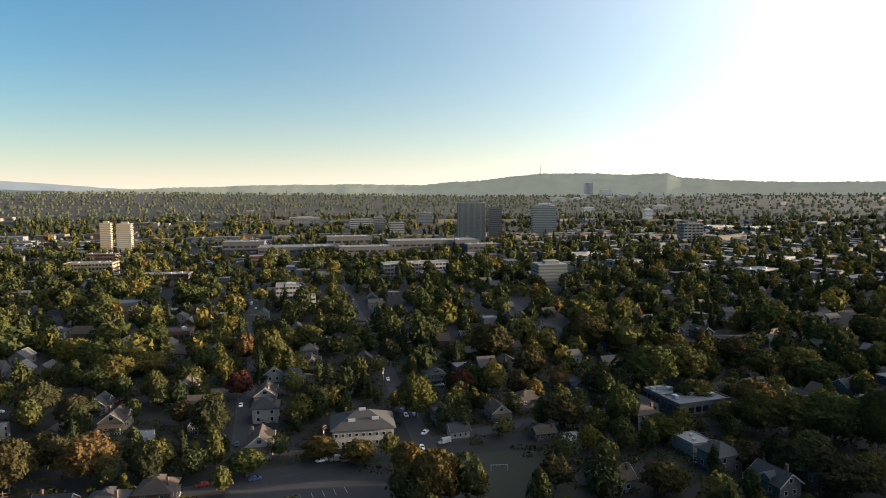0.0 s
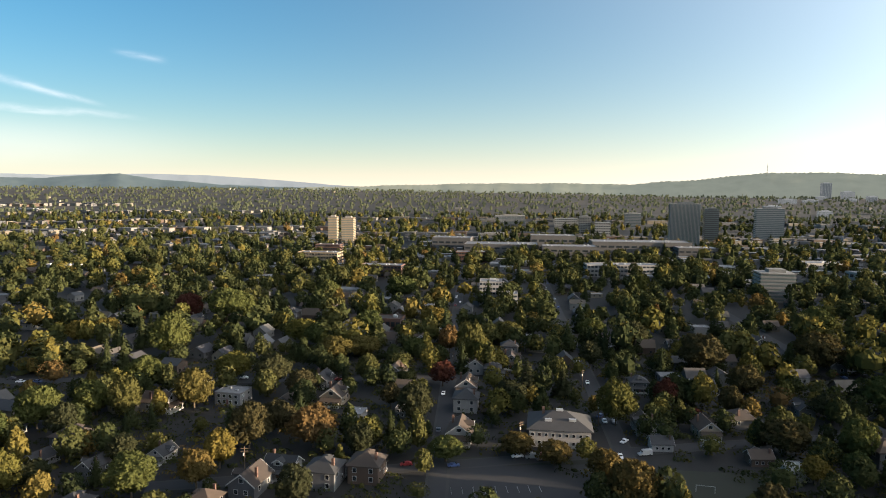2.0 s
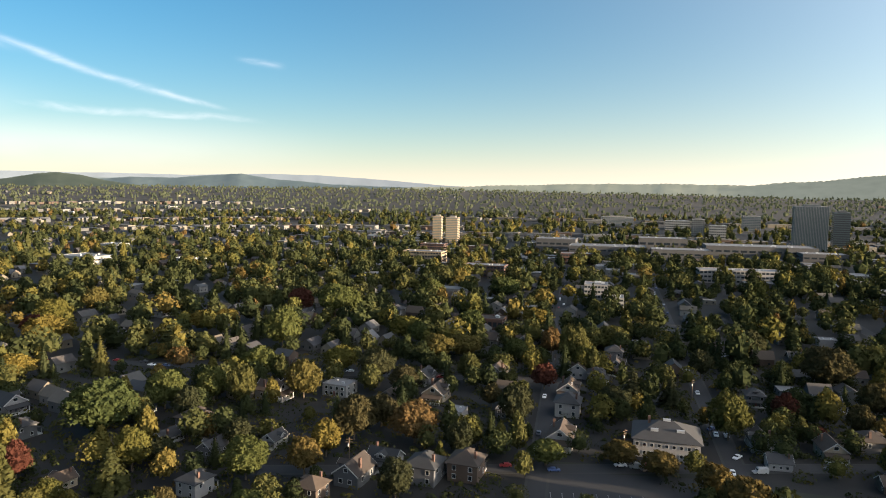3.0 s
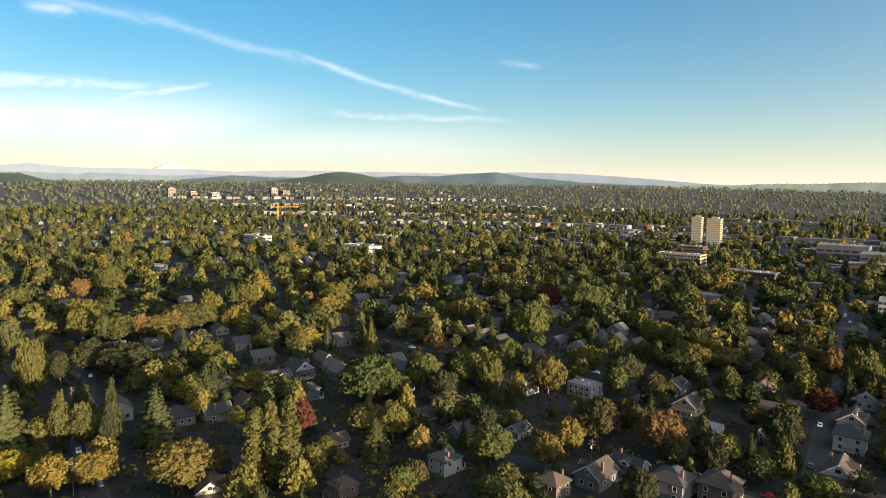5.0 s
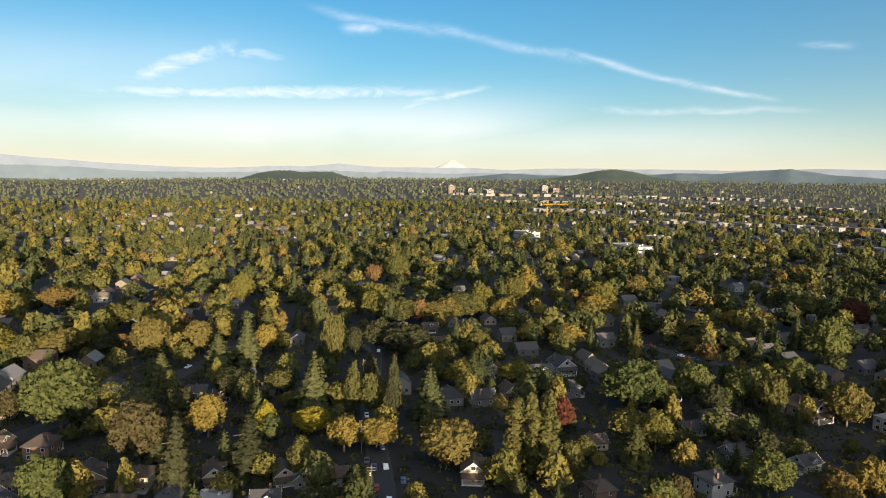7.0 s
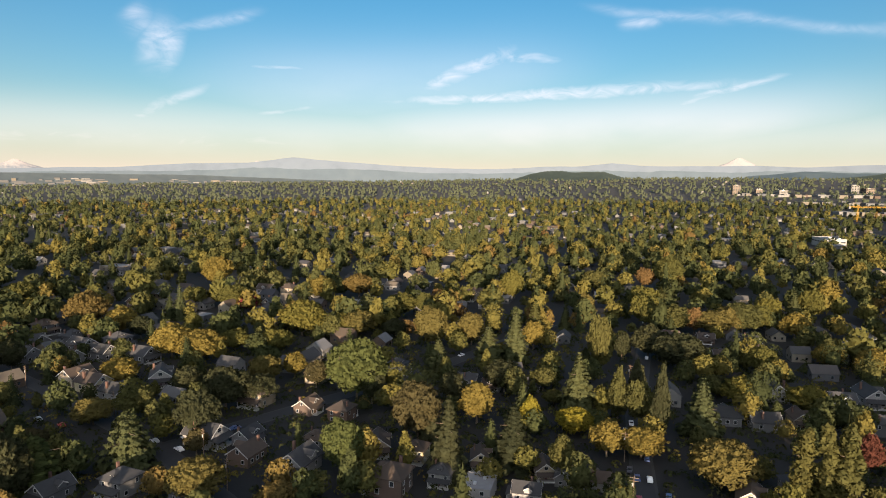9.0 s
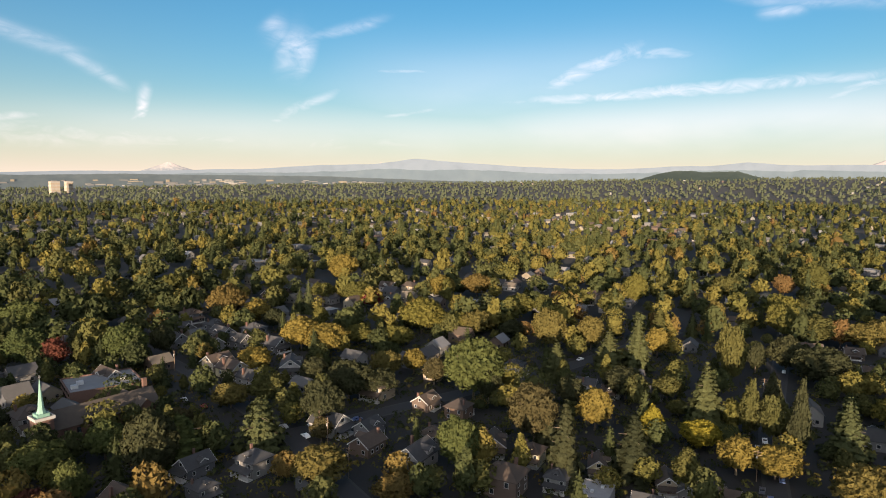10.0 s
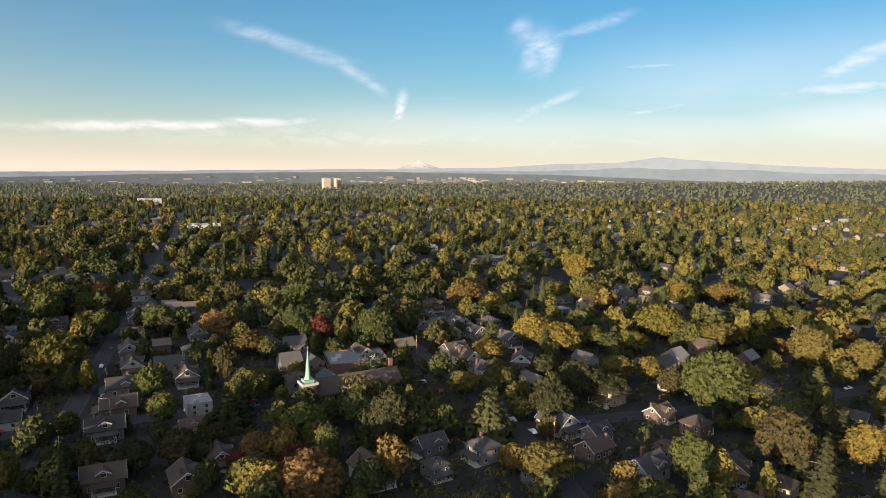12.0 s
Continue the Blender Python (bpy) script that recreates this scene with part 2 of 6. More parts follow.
# ------------------------------------------------------------ mesh helpers
def part(name, bm, mat, parent=None, label=""):
    """Links a bmesh as one mesh object under a thing or a part."""
    me = bpy.data.meshes.new(name)
    bm.to_mesh(me)
    bm.free()
    me.materials.append(mat)
    ob = new(name, me)
    ob.parent = parent
    if label:
        ob["label"] = label
    return ob


def share(name, ob, parent, m):
    """Another object on the same mesh, at the pose m under a parent."""
    o = new(name, ob.data)
    o.parent = parent
    o.matrix_basis = m
    return o


def box(bm, x0, x1, y0, y1, z0, z1, rz=0.0, at=(0, 0, 0)):
    m = Matrix.Translation(at) @ Matrix.Rotation(rz, 4, "Z")
    vs = [bm.verts.new(m @ Vector((x, y, z))) for z in (z0, z1) for x, y in ((x0, y0), (x1, y0), (x1, y1), (x0, y1))]
    for f in ((3, 2, 1, 0), (4, 5, 6, 7), (0, 1, 5, 4), (1, 2, 6, 5), (2, 3, 7, 6), (3, 0, 4, 7)):
        bm.faces.new([vs[i] for i in f])
    return bm


def boxed(*args, **kw):
    return box(bmesh.new(), *args, **kw)


def tube(bm, a, b, ra, rb, n=7):
    a, b = Vector(a), Vector(b)
    q = (b - a).to_track_quat("Z", "Y")
    ring = [[bm.verts.new(p + q @ Vector((r * math.cos(k * math.tau / n), r * math.sin(k * math.tau / n), 0))) for k in range(n)] for p, r in ((a, ra), (b, rb))]
    for k in range(n):
        bm.faces.new((ring[0][k], ring[0][(k + 1) % n], ring[1][(k + 1) % n], ring[1][k]))
    bm.faces.new(ring[1])
    bm.faces.new(ring[0][::-1])
    return bm


def mesh_from(name, V, F, mat, tint=None):
    me = bpy.data.meshes.new(name)
    me.from_pydata(V.tolist(), [], F.tolist() if isinstance(F, np.ndarray) else F)
    me.materials.append(mat)
    if tint is not None:
        at = me.attributes.new("tint", "FLOAT", "FACE")
        at.data.foreach_set("value", np.asarray(tint, dtype=np.float32))
    return me


LAND_BEARINGS = [8, 30, 45, 54, 62, 75, 90, 103, 125, 150, 165, 178, 216]
LAND_HEIGHTS = [-8, 0, 16, 30, 40, 62, 93, 106, 119, 117, 104, 88, 88]


def rise(x, y):
    """Height of the land: flat near by, rising gently towards the horizon."""
    r = np.hypot(x, y)
    b = np.degrees(np.arctan2(x, y)) % 360
    b = np.where(b > 300, b - 360, b)
    s = np.clip((r - 1300) / 3300, 0, 1)
    return np.interp(b, LAND_BEARINGS, LAND_HEIGHTS) * s * s * (3 - 2 * s)


def skew(x, y):
    """Turn of the street grid at a place, in radians: bearings are squeezed to fit the view."""
    b = math.degrees(math.atan2(x, y)) % 360
    return radians((b - 103.8) * 0.27)


# ------------------------------------------------------------ land
def build_ground():
    radii = [0] + [60 * 1.085 ** k for k in range(54)]
    radii = [r for r in radii if r < 4650] + [4700]
    n = 144
    V, F = [(0, 0, 0)], []
    for r in radii[1:]:
        for k in range(n):
            a = math.tau * k / n
            V.append((r * math.sin(a), r * math.cos(a), float(rise(r * math.sin(a), r * math.cos(a)))))
    for k in range(n):
        F.append((0, 1 + (k + 1) % n, 1 + k))
    for i in range(len(radii) - 2):
        for k in range(n):
            a, b = 1 + i * n + k, 1 + i * n + (k + 1) % n
            F.append((a, b, b + n, a + n))
    me = bpy.data.meshes.new("ground")
    me.from_pydata(V, [], F)
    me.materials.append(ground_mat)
    tagged(new("ground", me), "ground of gardens, soil and paving, darkened for the shade under the trees", "ground", kind="structure")


def strip(name, pts, width, mat, z, label, category):
    """A band of paving along a line."""
    bm = bmesh.new()
    rows = []
    for i, p in enumerate(pts):
        a, b = Vector((*pts[max(0, i - 1)], 0)), Vector((*pts[min(len(pts) - 1, i + 1)], 0))
        d = (b - a).normalized()
        s = Vector((-d.y, d.x, 0)) * width / 2
        c = Vector((*p, float(rise(*p)) + z))
        rows.append((bm.verts.new(c + s), bm.verts.new(c - s)))
    for a, b in zip(rows, rows[1:]):
        bm.faces.new((a[0], a[1], b[1], b[0]))
    return tagged(part(name, bm, mat), label, category, kind="structure")


build_ground()
ROADS = [
    ([(60, -130), (84, -197), (200, -512), (386, -1018)], 6.4), ([(10, -190), (34, -268), (119, -538), (230, -900)], 6.4),
    ([(175, -160), (118, -198), (-10, -282), (-120, -350)], 6.4), ([(140, -22), (206, -31), (277, -36), (430, -60)], 6.4),
    ([(150, 60), (208, 137), (260, 229), (330, 370), (450, 600)], 6.4), ([(20, 140), (66, 227), (400, 800), (842, 1560)], 6.4),
    ([(30, 300), (90, 268), (170, 230)], 7.6), ([(430, -60), (640, -90)], 6.4), ([(120, -330), (260, -260), (420, -190)], 8),
    ([(210, 140), (330, 60), (450, 0)], 7.6), ([(-120, -280), (-60, -420), (20, -700)], 8),
]
for level, (pts, w) in enumerate(ROADS):
    strip("pavement", pts, w + 2.0, pale_paving, 0.06 + 0.005 * level, "worn concrete footway beside a street", "pavement")
    strip("road", pts, w, asphalt, 0.125 + 0.005 * level, "dark asphalt residential street", "road")


# ------------------------------------------------------------ distance: hills and mountains
def ridge(name, profile, radius, mat, label, foot, rough_=0.05, steps=420, seed=1, trees=0.0, deep=1.0):
    """A range of hills shaped to fit the camera's skyline: bearings and heights in degrees, as a sloping sheet."""
    az = [p[0] for p in profile]
    el = [p[1] for p in profile]
    rng = np.random.default_rng(seed)
    V, F = [], []
    a = np.linspace(az[0], az[-1], steps)
    e = np.interp(a, az, el)
    n1 = np.array([noise.noise(Vector((q * 0.35, seed * 3.1, 0))) + 0.5 * noise.noise(Vector((q * 1.1, seed, 5))) for q in a])
    e = e + n1 * rough_
    crest = e + rng.random(steps) * trees
    levels = [(-520, foot), (-330, None), (-160, None), (-8, None), (0, 1.0), (60, 0.9)]
    for i in range(steps):
        s, c = math.sin(radians(a[i])), math.cos(radians(a[i]))
        top = EYE + radius * math.tan(radians(e[i]))
        for j, (dr, f) in enumerate(levels):
            r = radius + dr * deep
            if j == 0:
                z = foot
            elif j < 4:
                k = (0.38, 0.75, 0.985)[j - 1] + (0.10, 0.10, 0.0)[j - 1] * noise.noise(Vector((a[i] * 0.5, j * 2.0, seed)))
                z = foot + (top - foot) * k
            else:
                z = EYE + radius * math.tan(radians(crest[i])) if j == 4 else foot
            V.append((r * s, r * c, z))
    n = len(levels)
    for i in range(steps - 1):
        for j in range(n - 1):
            q = i * n + j
            F.append((q, q + n, q + n + 1, q + 1))
    me = bpy.data.meshes.new(name)
    me.from_pydata(V, [], F)
    me.materials.append(mat)
    me.polygons.foreach_set("use_smooth", [True, True, True, False, False] * (len(me.polygons) // 5))
    return tagged(new(name, me), label, "hills", kind="structure")


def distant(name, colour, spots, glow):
    """Far land, softly mottled: the haze of distance is painted into colour and glow."""
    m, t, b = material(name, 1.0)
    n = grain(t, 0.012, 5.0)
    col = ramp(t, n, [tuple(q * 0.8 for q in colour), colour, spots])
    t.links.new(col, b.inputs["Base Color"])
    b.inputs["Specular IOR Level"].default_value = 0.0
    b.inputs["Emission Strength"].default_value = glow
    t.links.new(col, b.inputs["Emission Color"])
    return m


# haze of distance, and glare towards the sun, sit in these colours and glows
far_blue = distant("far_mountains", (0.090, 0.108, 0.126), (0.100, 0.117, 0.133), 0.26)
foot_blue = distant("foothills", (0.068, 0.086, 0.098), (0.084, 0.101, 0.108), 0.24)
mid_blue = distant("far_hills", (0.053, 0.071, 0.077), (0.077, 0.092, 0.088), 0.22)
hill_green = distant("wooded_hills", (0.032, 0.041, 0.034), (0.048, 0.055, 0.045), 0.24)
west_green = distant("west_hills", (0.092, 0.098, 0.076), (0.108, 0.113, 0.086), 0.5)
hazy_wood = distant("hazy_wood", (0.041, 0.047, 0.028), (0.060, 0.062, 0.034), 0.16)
city_haze = distant("city_walls_in_haze", (0.179, 0.179, 0.168), (0.215, 0.209, 0.191), 0.3)
city_panes = distant("city_panes_in_haze", (0.073, 0.080, 0.080), (0.086, 0.093, 0.093), 0.26)
# the plain's haze is put into its colours and a faint glow
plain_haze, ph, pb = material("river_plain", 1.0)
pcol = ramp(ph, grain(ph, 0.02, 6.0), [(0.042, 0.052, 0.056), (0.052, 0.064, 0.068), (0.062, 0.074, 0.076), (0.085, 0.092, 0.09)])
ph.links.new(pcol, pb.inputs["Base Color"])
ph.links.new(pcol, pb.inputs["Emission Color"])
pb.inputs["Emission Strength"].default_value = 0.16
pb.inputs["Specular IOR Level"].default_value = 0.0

# snow above, bare slopes below in painted haze blue; all of it glows faintly
snow, st_, sb_ = material("snow", 1.0)
sg = st_.nodes.new("ShaderNodeNewGeometry")
sx = st_.nodes.new("ShaderNodeSeparateXYZ")
st_.links.new(sg.outputs["Position"], sx.inputs[0])
level = chain(st_, "MULTIPLY", chain(st_, "SUBTRACT", sx.outputs[2], 110.0), 1 / 55.0)
level = chain(st_, "ADD", level, chain(st_, "MULTIPLY", chain(st_, "SUBTRACT", grain(st_, 0.06, 5.0), 0.5), 1.3))
scol = ramp(st_, level, [(0.098, 0.113, 0.125), (0.109, 0.117, 0.125), (0.148, 0.144, 0.140), (0.172, 0.160, 0.152)])
st_.links.new(scol, sb_.inputs["Base Color"])
st_.links.new(scol, sb_.inputs["Emission Color"])
sb_.inputs["Emission Strength"].default_value = 0.36
sb_.inputs["Specular IOR Level"].default_value = 0.0

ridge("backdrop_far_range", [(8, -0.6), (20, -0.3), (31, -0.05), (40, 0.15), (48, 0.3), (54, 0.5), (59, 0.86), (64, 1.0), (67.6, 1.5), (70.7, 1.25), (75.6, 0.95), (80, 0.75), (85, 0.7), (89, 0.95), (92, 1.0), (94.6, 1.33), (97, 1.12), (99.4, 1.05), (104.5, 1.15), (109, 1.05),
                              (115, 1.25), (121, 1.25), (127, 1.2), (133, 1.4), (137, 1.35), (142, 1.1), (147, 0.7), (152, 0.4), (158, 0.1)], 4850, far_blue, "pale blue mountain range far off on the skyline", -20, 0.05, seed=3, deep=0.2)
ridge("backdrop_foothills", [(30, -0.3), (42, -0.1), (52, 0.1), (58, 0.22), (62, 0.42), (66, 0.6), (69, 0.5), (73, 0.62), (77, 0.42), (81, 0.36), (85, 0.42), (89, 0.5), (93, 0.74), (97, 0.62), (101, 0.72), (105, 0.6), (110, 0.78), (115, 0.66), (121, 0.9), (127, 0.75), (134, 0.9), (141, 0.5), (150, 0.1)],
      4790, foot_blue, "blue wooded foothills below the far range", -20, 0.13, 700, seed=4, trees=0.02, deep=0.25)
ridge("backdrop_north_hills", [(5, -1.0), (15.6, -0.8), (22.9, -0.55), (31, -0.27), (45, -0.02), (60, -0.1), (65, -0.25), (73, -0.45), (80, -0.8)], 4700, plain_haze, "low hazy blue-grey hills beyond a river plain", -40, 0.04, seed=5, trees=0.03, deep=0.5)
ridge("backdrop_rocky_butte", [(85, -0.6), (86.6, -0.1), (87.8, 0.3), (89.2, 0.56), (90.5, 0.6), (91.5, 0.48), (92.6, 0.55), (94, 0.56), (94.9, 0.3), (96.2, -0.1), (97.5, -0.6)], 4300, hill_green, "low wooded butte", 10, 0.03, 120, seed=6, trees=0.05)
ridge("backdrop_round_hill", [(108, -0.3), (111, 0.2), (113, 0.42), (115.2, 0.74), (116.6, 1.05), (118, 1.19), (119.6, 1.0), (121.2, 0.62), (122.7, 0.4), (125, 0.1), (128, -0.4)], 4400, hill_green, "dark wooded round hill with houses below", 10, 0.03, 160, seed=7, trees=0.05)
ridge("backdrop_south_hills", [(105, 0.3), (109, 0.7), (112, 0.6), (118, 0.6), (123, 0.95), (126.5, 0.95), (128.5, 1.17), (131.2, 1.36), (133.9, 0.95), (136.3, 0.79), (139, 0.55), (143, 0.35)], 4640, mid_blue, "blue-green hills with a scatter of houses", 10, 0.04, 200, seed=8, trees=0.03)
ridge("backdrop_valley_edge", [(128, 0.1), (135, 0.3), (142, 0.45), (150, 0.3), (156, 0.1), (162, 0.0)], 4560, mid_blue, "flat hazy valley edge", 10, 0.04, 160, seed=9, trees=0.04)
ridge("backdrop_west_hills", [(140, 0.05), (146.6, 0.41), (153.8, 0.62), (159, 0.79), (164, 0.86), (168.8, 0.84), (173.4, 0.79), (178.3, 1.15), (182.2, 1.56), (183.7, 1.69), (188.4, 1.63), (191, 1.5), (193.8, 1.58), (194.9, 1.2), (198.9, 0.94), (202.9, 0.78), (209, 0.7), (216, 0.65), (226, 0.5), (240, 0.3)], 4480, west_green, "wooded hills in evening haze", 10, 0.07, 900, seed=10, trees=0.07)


def peak(name, az, el, half, base, label, seed):
    """A snow-covered volcano, shrunk and flattened in depth to look right from the camera."""
    bm = bmesh.new()
    R = 4930
    s, c = math.sin(radians(az)), math.cos(radians(az))
    top, bot = EYE + R * math.tan(radians(el)), EYE + R * math.tan(radians(base))
    w = R * math.tan(radians(half))
    rings, n = 7, 28
    prev = None
    for i in range(rings + 1):
        f = i / rings
        ring = []
        for k in range(n):
            a = math.tau * k / n
            rr = w * (f ** 1.1 * 0.95 + 0.04) * (1 + 0.22 * f * noise.noise(Vector((math.cos(a) * 2, math.sin(a) * 2, seed + f))))
            z = top + (bot - top) * f + 6 * noise.noise(Vector((math.cos(a) * 3, f * 6, seed)))
            u, v = rr * math.cos(a), R + rr * math.sin(a) * 0.22
            ring.append(bm.verts.new((v * s + u * c, v * c - u * s, z)))
        if prev:
            for k in range(n):
                bm.faces.new((prev[k], ring[k], ring[(k + 1) % n], prev[(k + 1) % n]))
        else:
            bm.faces.new(ring)
        prev = ring
    tagged(part(name, bm, snow), label, "mountain", kind="structure")


peak("backdrop_snow_peak", 104.4, 1.75, 3.4, 0.3, "snow-covered pointed volcano on the skyline", 1)
peak("backdrop_snow_dome", 47.4, 0.95, 3.2, -0.2, "broad snow-covered dome on the skyline", 2)
peak("backdrop_snow_hump", 64.6, 1.12, 1.8, 0.4, "small pale snow hump behind the range", 4)


# ------------------------------------------------------------ trees
def sprays(P, N, size, rng):
    """Leaf sprays: one small three-cornered leaf clump at every point."""
    n = len(P)
    N = N / np.linalg.norm(N, axis=1)[:, None]
    t = np.cross(N, rng.normal(size=(n, 3)))
    t /= np.linalg.norm(t, axis=1)[:, None]
    b = np.cross(N, t)
    s = (size * rng.uniform(0.6, 1.4, n))[:, None]
    q = rng.uniform(0.7, 1.2, (n, 1))
    V = np.stack([P - t * s * q - b * s * 0.55, P + t * s * q - b * s * 0.55 + N * s * 0.2, P + b * s * 1.1], 1).reshape(-1, 3)
    F = np.arange(3 * n).reshape(-1, 3)
    return V, F


def bulge(d, seed):
    """How far the crown reaches in a direction: big limbs, boughs and sprays."""
    p = Vector(d)
    q = Vector((seed * 1.7, seed * 0.6, seed * 2.3))
    return 1 + 0.24 * noise.noise(p * 1.6 + q) + 0.22 * noise.noise(p * 3.7 + q) + 0.11 * noise.noise(p * 8.0 + q)


def dome(n, rx, rz, cz, rng, deep, taper=0.0):
    """Leaf places and directions on an uneven, lobed crown with a flatter underside."""
    seed = float(rng.uniform(1, 90))
    d = rng.normal(size=(n, 3))
    d[:, 2] += 0.3
    d /= np.linalg.norm(d, axis=1)[:, None]
    t = np.cross(d, rng.normal(size=(n, 3)))
    t /= np.linalg.norm(t, axis=1)[:, None]
    b = np.cross(d, t)
    e = 0.06
    k = np.array([bulge(v, seed) for v in d])
    kt = np.array([bulge(v, seed) for v in d + t * e])
    kb = np.array([bulge(v, seed) for v in d + b * e])
    N = d - t * ((kt - k) / e)[:, None] - b * ((kb - k) / e)[:, None]
    k = k * np.where(d[:, 2] < -0.45, 0.86, 1.0) * rng.uniform(deep, 1.03, n)
    P = d * k[:, None]
    P[:, :2] *= (1 - taper * np.clip(P[:, 2] + 0.2, 0, 1.2))[:, None]
    return P * np.array([rx, rx, rz]) + np.array([0, 0, cz]), N / np.linalg.norm(N, axis=1)[:, None] + rng.normal(0, 0.12, (n, 3))


def crown_points(kind, n, rng, tight=False):
    """Places and directions of the leaf sprays of a crown, in metres."""
    if kind == "c" or kind == "k":
        h, r = (16.0, 4.2) if kind == "c" else (14.0, 7.0)
        f = 1 - np.sqrt(rng.uniform(0, 1, n))
        levels = 17 if kind == "c" else 9
        lev = np.floor(f * levels)
        z = h * (0.05 + 0.95 * (lev + rng.uniform(0.0, 0.35, n)) / levels)
        arms = 8
        arm = np.floor(rng.uniform(0, arms, n))
        a = (lev * 2.399) % math.tau + arm * math.tau / arms + rng.normal(0, 0.13, n)
        reach = 0.9 + 0.2 * np.sin(lev * 12.9 + arm * 78.2)
        prof = (1 - z / h) ** (0.85 if kind == "c" else 0.7) * reach + 0.03
        rad = r * prof * rng.uniform(0.05, 1, n) ** (0.35 if tight else 0.55)
        P = np.stack([rad * np.cos(a), rad * np.sin(a), z - rad * (0.22 if kind == "c" else 0.02)], 1)
        N = np.stack([np.cos(a) * 0.8, np.sin(a) * 0.8, np.full(n, 0.65)], 1) + rng.normal(0, 0.16, (n, 3))
        return P, N
    if kind == "p":
        m = 70
        C = np.stack([rng.normal(0, 0.75, m), rng.normal(0, 0.75, m), rng.uniform(1.2, 17.6, m)], 1)
        C[:, :2] *= (1.15 - 0.75 * (C[:, 2] / 18) ** 2)[:, None]
        S = 1.0 * (1.15 - 0.5 * (C[:, 2] / 18))
        k = rng.integers(0, m, n)
        d = rng.normal(size=(n, 3))
        d[:, 2] += 0.25
        d /= np.linalg.norm(d, axis=1)[:, None]
        P = C[k] + d * np.array([1, 1, 2.2]) * (S[k] * rng.uniform(0.74, 1.06, n))[:, None]
        return P, d + rng.normal(0, 0.26, (n, 3))
    deep = 0.94 if tight else 0.86
    if kind == "o":
        return dome(n, 3.3, 5.7, 6.6, rng, deep, 0.42)
    if kind == "R":
        return dome(n, 7.8, 6.4, 8.6, rng, deep, 0.12)
    return dome(n, 5.0, 4.7, 6.5, rng, deep, 0.16)


NATURAL = {"c": (15.2, 3.9), "k": (12.6, 6.4), "p": (19.0, 2.3), "o": (12.4, 3.4), "r": (11.3, 5.3), "R": (15.2, 8.2)}


def core(kind):
    """A plain hull inside a crown, added to block light and sight through it."""
    h, r = NATURAL[kind]
    if kind in "ck":
        C = np.array([(0, 0, h * 0.93)] + [(0.5 * r * math.cos(a), 0.5 * r * math.sin(a), h * 0.08) for a in np.arange(7) * math.tau / 7])
        return C, [(0, 1 + k, 1 + (k + 1) % 7) for k in range(7)]
    f = 0.3 if kind == "p" else 0.58
    C = np.array([(0, 0, 0.2), (0, 0, 0.8)] + [(f * math.cos(a), f * math.sin(a), z) for z in (0.36, 0.62) for a in np.arange(6) * math.tau / 6]) * np.array([r, r, h])
    F = [(0, 2 + (k + 1) % 6, 2 + k) for k in range(6)] + [(1, 8 + k, 8 + (k + 1) % 6) for k in range(6)]
    for k in range(6):
        F += [(2 + k, 2 + (k + 1) % 6, 8 + (k + 1) % 6), (2 + k, 8 + (k + 1) % 6, 8 + k)]
    return C, F


def knob(kind, seed):
    """The closed outline of a far crown, uneven all round."""
    h, r = NATURAL[kind]
    rng = np.random.default_rng(seed)
    wide, high = (0.45, 0.3) if kind == "c" else (0.92, 0.58)
    rings = [(0.75 * r, 0.16 * h), (wide * r, high * h)] if kind != "c" else [(0.85 * r, 0.1 * h), (wide * r, 0.5 * h)]
    C = [(0, 0, h * (1.0 if kind == "c" else 0.84))] + [(q * k * math.cos(a), q * k * math.sin(a), z * rng.uniform(0.85, 1.15)) for q, z in rings for a, k in zip(np.arange(6) * math.tau / 6 + rng.uniform(0, 1), rng.uniform(0.75, 1.1, 6))]
    F = [(0, 7 + k, 7 + (k + 1) % 6) for k in range(6)]
    for k in range(6):
        F += [(1 + k, 1 + (k + 1) % 6, 7 + (k + 1) % 6), (1 + k, 7 + (k + 1) % 6, 7 + k)]
    return np.array(C), F


def crown_mesh(kind, seed, n, size):
    rng = np.random.default_rng(seed)
    P, N = crown_points(kind, n, rng)
    V, F = sprays(P, N, size * (0.5 + 0.7 * np.clip(1 - P[:, 2] / 15.0, 0, 1)) if kind in "ck" else size, rng)
    C, G = core(kind)
    F = [tuple(f) for f in F] + [tuple(len(V) + i for i in g) for g in G]
    return mesh_from("crown", np.concatenate([V, C]), F, LEAF["g"])


def trunk_mesh(kind, seed):
    rng = random.Random(seed)
    bm = bmesh.new()
    h, r = NATURAL[kind]
    top = h * (0.9 if kind in "ckp" else 0.62)
    pts = [Vector((0, 0, -0.3))] + [Vector((rng.uniform(-0.15, 0.15), rng.uniform(-0.15, 0.15), top * f)) for f in (0.3, 0.65, 1.0)]
    rad = [0.38, 0.28, 0.18, 0.05]
    for i in range(3):
        tube(bm, pts[i], pts[i + 1], rad[i], rad[i + 1])
    for k in range(7 if kind in "rRo" else 4):
        a = k * 2.4 + rng.uniform(-0.4, 0.4)
        z = top * rng.uniform(0.35, 0.85)
        tube(bm, (0, 0, z), (math.cos(a) * r * 0.6, math.sin(a) * r * 0.6, z + h * (0.2 if kind in "rRo" else 0.02)), 0.11, 0.03, 5)
    me = bpy.data.meshes.new("trunk")
    bm.to_mesh(me)
    bm.free()
    me.materials.append(bark)
    return me


